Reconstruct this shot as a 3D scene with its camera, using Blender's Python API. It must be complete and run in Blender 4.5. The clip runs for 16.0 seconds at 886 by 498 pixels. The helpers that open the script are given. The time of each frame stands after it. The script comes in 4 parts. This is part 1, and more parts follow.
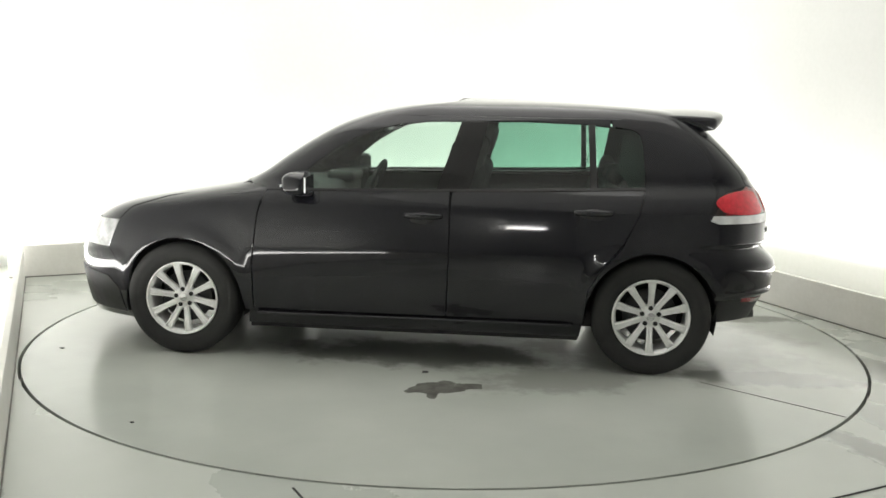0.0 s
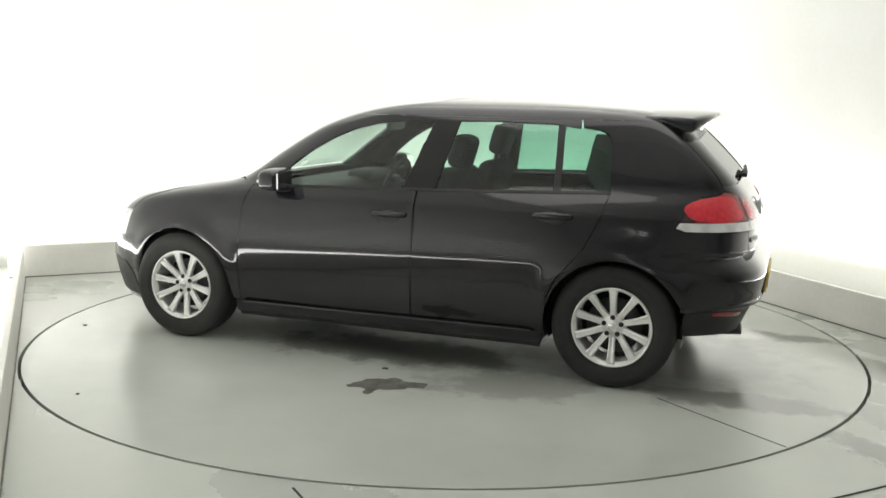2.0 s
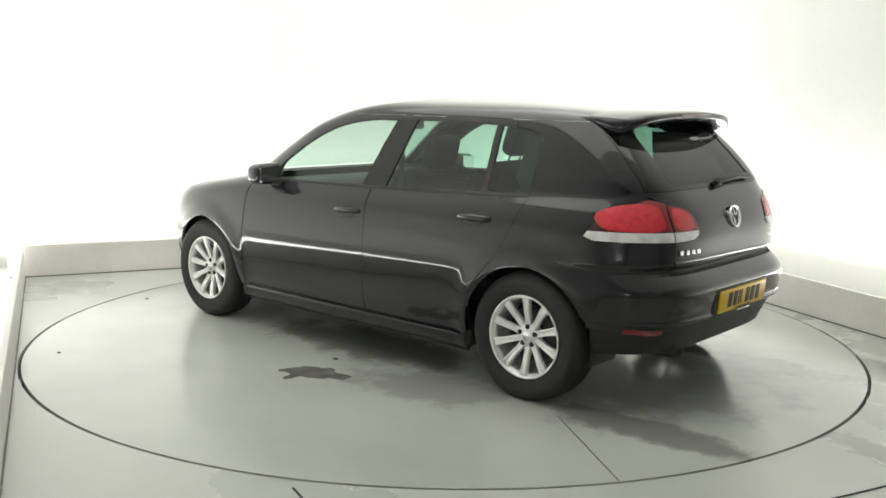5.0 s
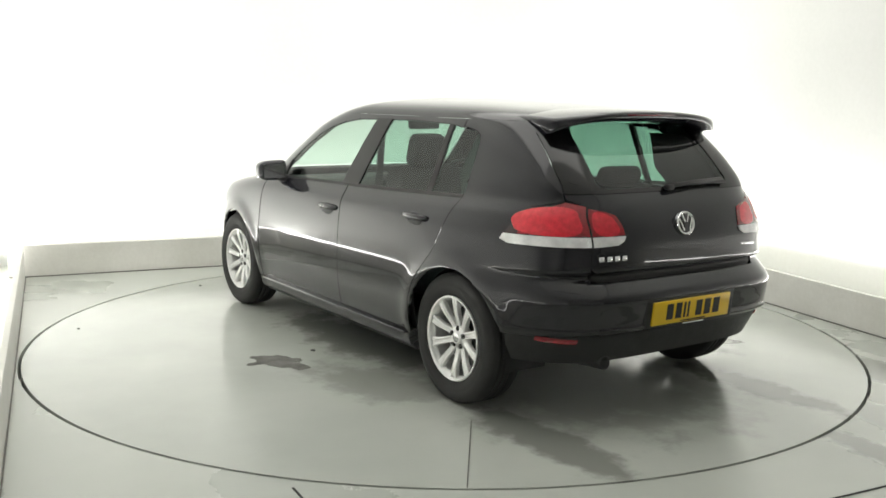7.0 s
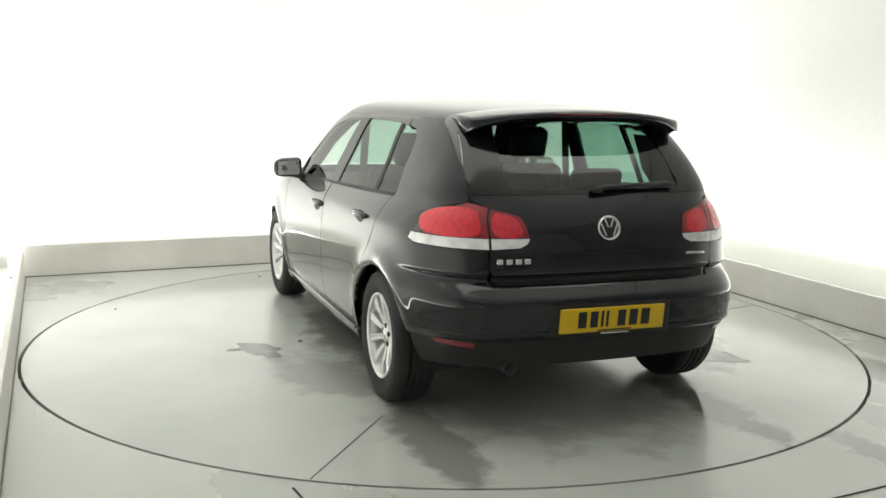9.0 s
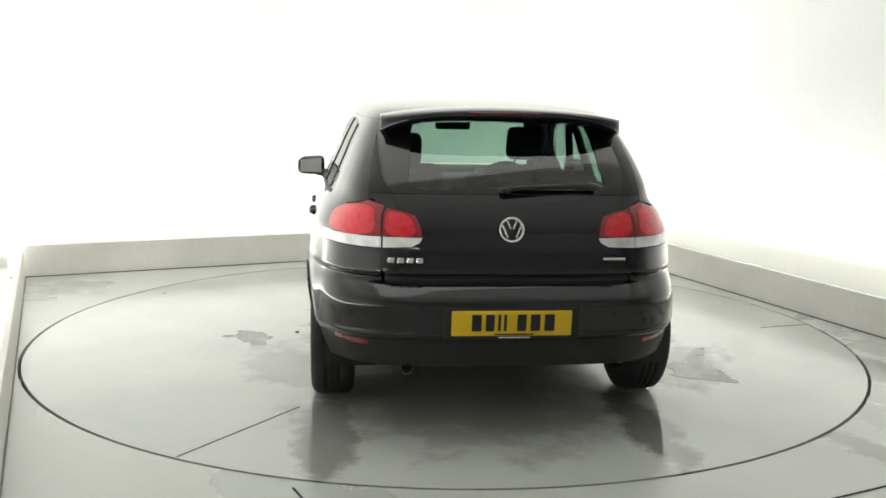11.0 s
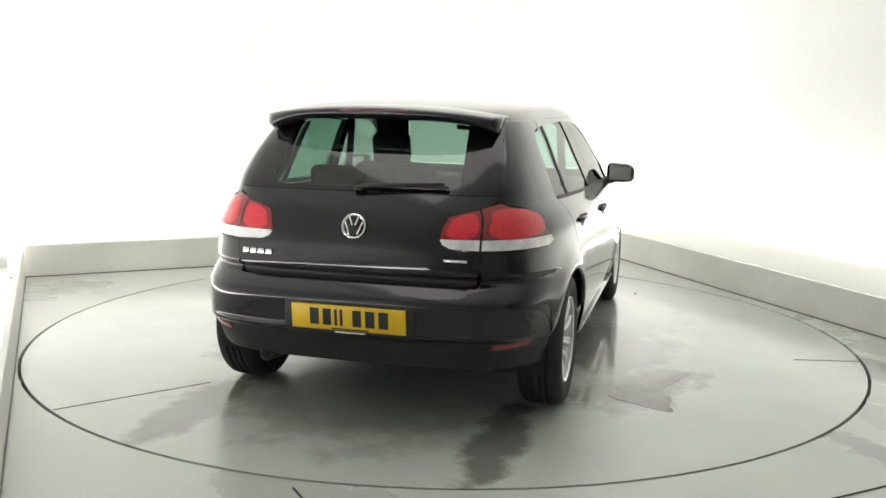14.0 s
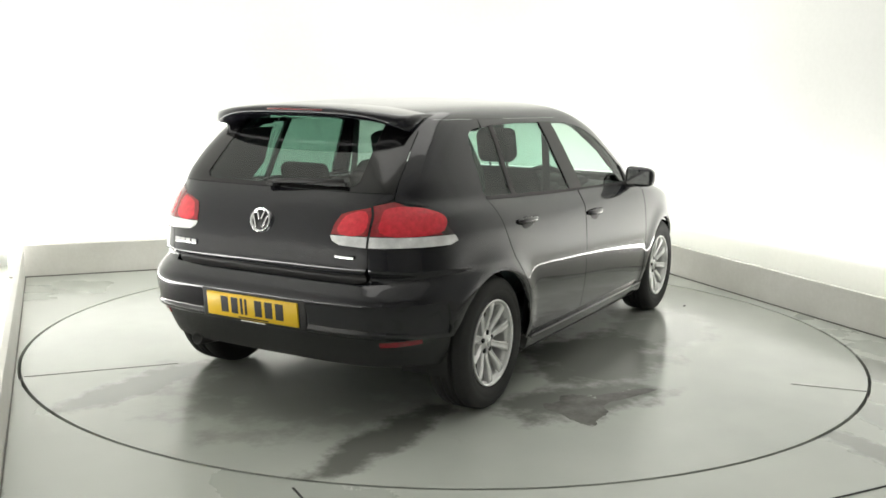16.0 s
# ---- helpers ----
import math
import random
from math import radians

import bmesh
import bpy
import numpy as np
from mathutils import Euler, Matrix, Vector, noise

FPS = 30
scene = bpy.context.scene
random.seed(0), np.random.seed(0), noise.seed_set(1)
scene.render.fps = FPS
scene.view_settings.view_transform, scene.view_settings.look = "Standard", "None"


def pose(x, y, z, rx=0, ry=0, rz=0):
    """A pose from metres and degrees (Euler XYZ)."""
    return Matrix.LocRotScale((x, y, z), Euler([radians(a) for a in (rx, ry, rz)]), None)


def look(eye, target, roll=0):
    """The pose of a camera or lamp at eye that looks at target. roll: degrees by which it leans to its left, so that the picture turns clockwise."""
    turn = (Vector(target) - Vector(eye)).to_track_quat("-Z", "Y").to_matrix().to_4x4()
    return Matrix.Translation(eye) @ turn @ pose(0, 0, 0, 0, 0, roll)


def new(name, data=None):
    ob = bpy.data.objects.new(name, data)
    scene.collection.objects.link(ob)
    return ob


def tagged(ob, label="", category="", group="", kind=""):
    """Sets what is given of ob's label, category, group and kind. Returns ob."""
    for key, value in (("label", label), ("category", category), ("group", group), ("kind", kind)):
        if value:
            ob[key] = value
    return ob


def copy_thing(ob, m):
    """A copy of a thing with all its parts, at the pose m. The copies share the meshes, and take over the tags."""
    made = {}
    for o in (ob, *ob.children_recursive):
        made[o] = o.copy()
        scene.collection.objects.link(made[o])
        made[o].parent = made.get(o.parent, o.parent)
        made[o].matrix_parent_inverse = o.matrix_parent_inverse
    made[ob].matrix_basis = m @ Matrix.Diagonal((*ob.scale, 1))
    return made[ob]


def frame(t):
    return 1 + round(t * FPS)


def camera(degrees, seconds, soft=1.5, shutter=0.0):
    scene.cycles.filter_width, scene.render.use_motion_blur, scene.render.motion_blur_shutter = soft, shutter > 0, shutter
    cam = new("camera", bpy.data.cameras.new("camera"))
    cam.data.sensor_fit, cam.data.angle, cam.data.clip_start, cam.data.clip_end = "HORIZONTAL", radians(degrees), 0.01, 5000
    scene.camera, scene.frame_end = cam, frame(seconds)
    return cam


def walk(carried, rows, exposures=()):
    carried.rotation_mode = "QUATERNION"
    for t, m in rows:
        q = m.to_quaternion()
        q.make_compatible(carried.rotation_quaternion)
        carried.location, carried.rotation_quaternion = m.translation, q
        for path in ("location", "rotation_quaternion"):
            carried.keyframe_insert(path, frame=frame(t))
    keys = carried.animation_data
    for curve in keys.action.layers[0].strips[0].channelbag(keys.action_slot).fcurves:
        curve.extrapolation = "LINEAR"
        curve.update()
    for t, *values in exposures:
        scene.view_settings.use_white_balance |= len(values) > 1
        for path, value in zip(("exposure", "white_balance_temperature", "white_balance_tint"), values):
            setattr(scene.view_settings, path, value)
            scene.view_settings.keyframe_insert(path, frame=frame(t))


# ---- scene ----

# ---- camera, standing still ----
cam = camera(49.606, 16.0, soft=1.6)
EYE, AIM = (0, -5.8716, 1.4639), (-0.0167, -0.9346, 0.6727)
walk(cam, [(0, look(EYE, AIM, 1.082)), (16, look(EYE, AIM, 1.082))], exposures=[(0, 0.0), (16, 0.0)])

# ---- world and lights ----
world = bpy.data.worlds.new("world")
scene.world = world
world.use_nodes = True
world.node_tree.nodes["Background"].inputs[0].default_value = (0.9, 0.95, 1, 1)
world.node_tree.nodes["Background"].inputs[1].default_value = 0.05
TURN = 22.8           # turn of the square bay against the camera, degrees
BAY = pose(0, 0, 0, 0, 0, TURN)


def area_lamp(name, m, sx, sy, power, colour=(1, 0.985, 0.95)):
    data = bpy.data.lights.new(name, "AREA")
    data.shape, data.size, data.size_y, data.energy, data.color = "RECTANGLE", sx, sy, power, colour
    ob = new(name, data)
    ob.matrix_world = m
    return ob


# unseen area lamp added over the turntable as fill from above
area_lamp("overhead_fill", BAY @ pose(0, 0, 4.28), 4.4, 4.4, 84)
# tubes in the troughs behind the low boards, washing the walls from below
for turn, ln, shift, back in ((2.08, 6.0, 0.0, 3.0), (90.2, 6.6, -0.3, 2.87), (269, 6.6, 0.3, 2.92)):
    area_lamp("trough_lamp", BAY @ pose(0, 0, 0, 0, 0, turn) @ pose(shift, back, 0.135, 180 + 25, 0, 0), ln, 0.3, 15 * ln)

# tube lamp on the wall behind the camera, seen as a short streak in the doors
area_lamp("tube_lamp", look(BAY @ Vector((-3.2, -6.3, 1.25)), (0.2, 0, 1.0)), 0.9, 0.05, 9)


# ---- materials ----
def mat(name, colour, rough=0.5, metal=0.0, **extra):
    m = bpy.data.materials.new(name)
    m.use_nodes = True
    b = m.node_tree.nodes["Principled BSDF"]
    b.inputs["Base Color"].default_value = (*colour, 1)
    b.inputs["Roughness"].default_value = rough
    b.inputs["Metallic"].default_value = metal
    for k, v in extra.items():
        b.inputs[k.replace("_", " ")].default_value = v
    return m


def nodes_of(m):
    t = m.node_tree
    return t.nodes, t.links, t.nodes["Principled BSDF"]


def noisy(m, a, b, scale=8.0, detail=6.0, rough=None, bump=0.0, fine=60.0, space="Object", grain=0.3):
    """Colour from a to b over a coarse and a fine noise; roughness range; bump of the fine one."""
    n, l, p = nodes_of(m)
    tc = n.new("ShaderNodeTexCoord")
    n1, n2 = n.new("ShaderNodeTexNoise"), n.new("ShaderNodeTexNoise")
    n1.inputs["Scale"].default_value, n1.inputs["Detail"].default_value = scale, detail
    n2.inputs["Scale"].default_value, n2.inputs["Detail"].default_value = fine, 4
    mixv = n.new("ShaderNodeMath")
    mixv.operation = "MULTIPLY_ADD"
    mixv.inputs[1].default_value = grain
    ramp = n.new("ShaderNodeValToRGB")
    ramp.color_ramp.elements[0].color, ramp.color_ramp.elements[1].color = (*a, 1), (*b, 1)
    ramp.color_ramp.elements[0].position, ramp.color_ramp.elements[1].position = 0.27 + 0.5 * grain, 0.71 + 0.5 * grain
    for q in (n1, n2):
        l.new(tc.outputs[space], q.inputs["Vector"])
    l.new(n2.outputs["Fac"], mixv.inputs[0])
    l.new(n1.outputs["Fac"], mixv.inputs[2])
    l.new(mixv.outputs[0], ramp.inputs[0])
    l.new(ramp.outputs[0], p.inputs["Base Color"])
    if rough:
        mr = n.new("ShaderNodeMapRange")
        mr.inputs[1].default_value, mr.inputs[2].default_value = 0.3, 0.9
        mr.inputs[3].default_value, mr.inputs[4].default_value = rough
        l.new(mixv.outputs[0], mr.inputs[0])
        l.new(mr.outputs[0], p.inputs["Roughness"])
    if bump:
        bp = n.new("ShaderNodeBump")
        bp.inputs["Strength"].default_value, bp.inputs["Distance"].default_value = bump, 0.004
        l.new(n2.outputs["Fac"], bp.inputs["Height"])
        l.new(bp.outputs[0], p.inputs["Normal"])
    return m


FLOOR = noisy(mat("painted_concrete", (0.4, 0.41, 0.38)), (0.41, 0.435, 0.395), (0.53, 0.55, 0.505), 0.9, 6, (0.24, 0.40), 0.03, 90, grain=0.03)
DISC = noisy(mat("turntable_paint", (0.4, 0.41, 0.38)), (0.40, 0.425, 0.385), (0.52, 0.54, 0.495), 0.8, 6, (0.16, 0.34), 0.03, 90, grain=0.03)


def dark_gloss_zones(m, zones):
    """Soft-edged zones, damp patches and a band by the board, in the floor and deck paint: (x, y, half length, half
    width, turn, strength), darker and glossier than the paint around.
    """
    n, l, p = nodes_of(m)
    tc, nz = n.new("ShaderNodeTexCoord"), n.new("ShaderNodeTexNoise")
    nz.inputs["Scale"].default_value, nz.inputs["Detail"].default_value, nz.inputs["Roughness"].default_value = 3.6, 7, 0.62
    l.new(tc.outputs["Object"], nz.inputs["Vector"])
    total = None
    for x, y, a, b, turn, strength in zones:
        mp, ln, ad, mr = n.new("ShaderNodeMapping"), n.new("ShaderNodeVectorMath"), n.new("ShaderNodeMath"), n.new("ShaderNodeMapRange")
        mp.vector_type = "TEXTURE"
        mp.inputs["Location"].default_value, mp.inputs["Rotation"].default_value, mp.inputs["Scale"].default_value = (x, y, 0), (0, 0, radians(turn)), (a, b, 1)
        ln.operation, ad.operation = "LENGTH", "MULTIPLY_ADD"
        ad.inputs[1].default_value = 2.6
        mr.interpolation_type = "SMOOTHSTEP"
        mr.inputs[1].default_value, mr.inputs[2].default_value, mr.inputs[3].default_value, mr.inputs[4].default_value = 2.0, 2.62, strength, 0.0
        l.new(tc.outputs["Object"], mp.inputs["Vector"])
        l.new(mp.outputs[0], ln.inputs[0])
        l.new(nz.outputs["Fac"], ad.inputs[0])
        l.new(ln.outputs["Value"], ad.inputs[2])
        l.new(ad.outputs[0], mr.inputs[0])
        if total is None:
            total = mr.outputs[0]
        else:
            mx = n.new("ShaderNodeMath")
            mx.operation = "MAXIMUM"
            l.new(total, mx.inputs[0])
            l.new(mr.outputs[0], mx.inputs[1])
            total = mx.outputs[0]
    for socket, wet in (("Base Color", (0.12, 0.12, 0.107, 1)), ("Roughness", 0.06), ("Specular IOR Level", 0.95)):
        old = p.inputs[socket].links[0].from_socket if p.inputs[socket].links else None
        mix = n.new("ShaderNodeMix")
        if socket == "Base Color":
            mix.data_type = "RGBA"
            a_in, b_in, out = mix.inputs[6], mix.inputs[7], mix.outputs[2]
        else:
            a_in, b_in, out = mix.inputs[2], mix.inputs[3], mix.outputs[0]
        l.new(total, mix.inputs[0])
        if old:
            l.new(old, a_in)
        else:
            a_in.default_value = p.inputs[socket].default_value
        b_in.default_value = wet
        l.new(out, p.inputs[socket])
    return m


dark_gloss_zones(DISC, ((-1.832, 0.728, 0.5, 0.13, 0, 0.62),
                 (-1.835, -0.719, 0.5, 0.12, 0, 0.8),
                 (-0.014, -1.026, 0.62, 0.36, 8, 0.7),
                 (0.087, 0.538, 0.75, 0.26, 0, 0.6),
                 (-0.814, -1.257, 0.42, 0.22, -25, 0.75),
                 (-1.218, 0.056, 0.8, 0.7, 0, 0.3),
                 (0.889, -1.109, 0.5, 0.3, 20, 0.4),
                 (-0.712, 0.936, 0.45, 0.2, 15, 0.35)))
# first zone: a darker, glossier band along the foot of the right board
dark_gloss_zones(FLOOR, ((2.36, -0.55, 1.9, 0.16, 112.2, 0.45), (1.80, -1.86, 0.36, 0.10, 118, 0.6), (2.10, -1.50, 0.40, 0.12, 105, 0.35)))
STAIN = noisy(mat("wet_concrete", (0.1, 0.1, 0.09)), (0.10, 0.10, 0.09), (0.2, 0.2, 0.18), 9, 6, (0.1, 0.3), 0.03, 50)
BOARD = noisy(mat("board_paint", (0.7, 0.69, 0.64)), (0.68, 0.67, 0.62), (0.80, 0.79, 0.75), 2.5, 6, (0.5, 0.7), 0.05, 40)
WALL = noisy(mat("white_wall_paint", (0.85, 0.85, 0.83)), (0.76, 0.77, 0.745), (0.84, 0.845, 0.825), 0.5, 3, (0.6, 0.75), 0.02, 30)
DIM = noisy(mat("grey_wall_paint", (0.1, 0.1, 0.1)), (0.66, 0.66, 0.65), (0.74, 0.74, 0.73), 0.8, 4, (0.6, 0.8), 0.02, 30)
CEIL = noisy(mat("ceiling_paint", (0.8, 0.8, 0.78)), (0.74, 0.74, 0.72), (0.82, 0.82, 0.8), 0.6, 3)
FOOT_SHADE = mat("foot_shade_grey", (0.16, 0.155, 0.14), 0.7)
GAP = mat("dark_gap", (0.03, 0.03, 0.028), 0.8)
FAINT = mat("filled_joint", (0.10, 0.10, 0.09), 0.5)
PAINT = noisy(mat("black_car_paint", (0.006, 0.006, 0.007), 0.25, Coat_Weight=1.0, Coat_Roughness=0.05, Specular_IOR_Level=0.1), (0.005, 0.005, 0.008), (0.010, 0.010, 0.014), 3, 3)
TRIM = noisy(mat("black_plastic_trim", (0.012, 0.012, 0.012), 0.5), (0.010, 0.010, 0.010), (0.02, 0.02, 0.02), 30, 4, (0.4, 0.6), 0.1, 400)
GLOSSBLACK = mat("gloss_black_trim", (0.006, 0.006, 0.006), 0.12)
RUBBER = noisy(mat("tyre_rubber", (0.015, 0.015, 0.015), 0.7), (0.012, 0.012, 0.012), (0.03, 0.03, 0.029), 14, 5, (0.6, 0.85), 0.2, 120)
ALLOY = noisy(mat("silver_alloy", (0.62, 0.62, 0.62), 0.3, 0.4), (0.80, 0.80, 0.79), (0.92, 0.92, 0.91), 20, 4, (0.25, 0.4))
DARKALLOY = mat("brake_steel", (0.07, 0.07, 0.07), 0.5, 0.6)
CHROME = mat("chrome", (0.75, 0.75, 0.76), 0.12, 1.0)
FABRIC = noisy(mat("dark_seat_fabric", (0.02, 0.02, 0.022), 0.9), (0.014, 0.014, 0.016), (0.035, 0.035, 0.038), 40, 6, None, 0.3, 500)
DASH = noisy(mat("dash_plastic", (0.03, 0.03, 0.03), 0.6), (0.022, 0.022, 0.022), (0.04, 0.04, 0.04), 60, 4, (0.5, 0.7), 0.1, 500)
LINER = noisy(mat("pale_headliner", (0.3, 0.3, 0.28), 0.9), (0.24, 0.24, 0.22), (0.32, 0.32, 0.3), 60, 4)
YELLOW = mat("yellow_plate", (0.80, 0.52, 0.015), 0.35)
INK = mat("plate_ink", (0.012, 0.012, 0.012), 0.45)
REDLENS = noisy(mat("red_lamp_lens", (0.16, 0.004, 0.010), 0.12, Coat_Weight=1.0), (0.20, 0.004, 0.010), (0.32, 0.007, 0.017), 50, 4, None, 0.3, 220)
BRIGHTRED = noisy(mat("bright_red_lens", (0.5, 0.01, 0.02), 0.18, Coat_Weight=1.0), (0.56, 0.008, 0.022), (0.78, 0.016, 0.040), 50, 4, None, 0.3, 240)
CLEARLENS = noisy(mat("clear_lamp_lens", (0.6, 0.6, 0.6), 0.2, 0.1, Coat_Weight=1.0), (0.60, 0.60, 0.60), (0.95, 0.95, 0.94), 16, 4, (0.12, 0.3), 0.5, 160)
HEADLENS = noisy(mat("headlamp_lens", (0.3, 0.3, 0.3), 0.12, 0.3, Coat_Weight=1.0), (0.16, 0.16, 0.165), (0.55, 0.55, 0.56), 9, 3, (0.08, 0.25))
SMOKED = mat("smoked_red_lens", (0.035, 0.004, 0.006), 0.1, Coat_Weight=1.0)
DARKRED = mat("dark_red_lens", (0.12, 0.004, 0.007), 0.1, Coat_Weight=1.0)


def glass_mat(name, tint):
    m = bpy.data.materials.new(name)
    m.use_nodes = True
    n, l = m.node_tree.nodes, m.node_tree.links
    n.remove(n["Principled BSDF"])
    fres, tr, gl, mix = n.new("ShaderNodeLayerWeight"), n.new("ShaderNodeBsdfTransparent"), n.new("ShaderNodeBsdfGlossy"), n.new("ShaderNodeMixShader")
    fres.inputs[0].default_value = 0.5
    power, gain = n.new("ShaderNodeMath"), n.new("ShaderNodeMath")
    power.operation, gain.operation = "POWER", "MULTIPLY_ADD"
    power.inputs[1].default_value, gain.inputs[1].default_value, gain.inputs[2].default_value = 5.0, 0.9, 0.07
    l.new(fres.outputs["Facing"], power.inputs[0])
    l.new(power.outputs[0], gain.inputs[0])
    tr.inputs[0].default_value = (*tint, 1)
    gl.inputs["Roughness"].default_value = 0.02
    l.new(gain.outputs[0], mix.inputs[0])
    l.new(tr.outputs[0], mix.inputs[1])
    l.new(gl.outputs[0], mix.inputs[2])
    l.new(mix.outputs[0], n["Material Output"].inputs[0])
    return m


MIRROR = mat("mirror_silver", (0.85, 0.86, 0.87), 0.02, 1.0)
GLASS = glass_mat("green_tinted_glass", (0.74, 0.86, 0.79))
REARGLASS = glass_mat("dark_green_tinted_glass", (0.37, 0.57, 0.48))
TAILGLASS = glass_mat("smoked_green_glass", (0.25, 0.36, 0.31))


# ---- mesh helpers ----
def part(name, bm, material, parent=None, label="", smooth=False):
    me = bpy.data.meshes.new(name)
    bm.to_mesh(me)
    bm.free()
    me.materials.append(material)
    if smooth:
        for p in me.polygons:
            p.use_smooth = True
    ob = new(name, me)
    if parent:
        ob.parent = parent
    if label:
        tagged(ob, label)
    return ob


def rbox(bm, centre, size, r=0.02, seg=3, m=None):
    """A box with rounded edges, added to bm."""
    b = bmesh.new()
    bmesh.ops.create_cube(b, size=1)
    bmesh.ops.scale(b, vec=size, verts=b.verts)
    r = min(r, 0.49 * min(size))
    if r > 0:
        bmesh.ops.bevel(b, geom=b.edges[:], offset=r, segments=seg, profile=0.5, affect="EDGES")
    bmesh.ops.translate(b, vec=centre, verts=b.verts)
    if m:
        bmesh.ops.transform(b, matrix=m, verts=b.verts)
    tmp = bpy.data.meshes.new("tmp")
    b.to_mesh(tmp)
    b.free()
    bm.from_mesh(tmp)
    bpy.data.meshes.remove(tmp)
    return bm


def box_bm(*boxes, r=0.02, seg=3):
    bm = bmesh.new()
    for c, s in boxes:
        rbox(bm, c, s, r, seg)
    return bm


def lathe(profile, steps=64, axis="y", bm=None, a0=0.0):
    """Turns (radius, offset) pairs about an axis."""
    bm = bm or bmesh.new()
    rings = []
    for k in range(steps):
        a = a0 + 2 * math.pi * k / steps
        rings.append([bm.verts.new((r * math.cos(a), o, r * math.sin(a)) if axis == "y" else (r * math.cos(a), r * math.sin(a), o) if axis == "z"
                                   else (o, r * math.cos(a), r * math.sin(a))) for r, o in profile])
    for k in range(steps):
        p, q = rings[k], rings[(k + 1) % steps]
        for i in range(len(profile) - 1):
            bm.faces.new((p[i], p[i + 1], q[i + 1], q[i]))
    bmesh.ops.remove_doubles(bm, verts=bm.verts, dist=1e-6)
    bmesh.ops.recalc_face_normals(bm, faces=bm.faces)
    return bm


def blob(points, z0, z1, rounds=3, rough=0.016):
    """A thin irregular patch with softened outline."""
    pts = [Vector(p) for p in points]
    for k in range(rounds):
        out = []
        for i, p in enumerate(pts):
            q = pts[(i + 1) % len(pts)]
            out += [p * 0.72 + q * 0.28 + Vector((random.uniform(-1, 1), random.uniform(-1, 1))) * rough * (1 - 0.25 * k), p * 0.28 + q * 0.72]
        pts = out
    bm = bmesh.new()
    lo, hi = [bm.verts.new((p.x, p.y, z0)) for p in pts], [bm.verts.new((p.x, p.y, z1)) for p in pts]
    f = bm.faces.new(hi)
    for i in range(len(pts)):
        j = (i + 1) % len(pts)
        bm.faces.new((lo[i], lo[j], hi[j], hi[i]))
    bmesh.ops.triangulate(bm, faces=[f])
    bmesh.ops.recalc_face_normals(bm, faces=bm.faces)
    return bm


# ---- setting ----
R = 2.451


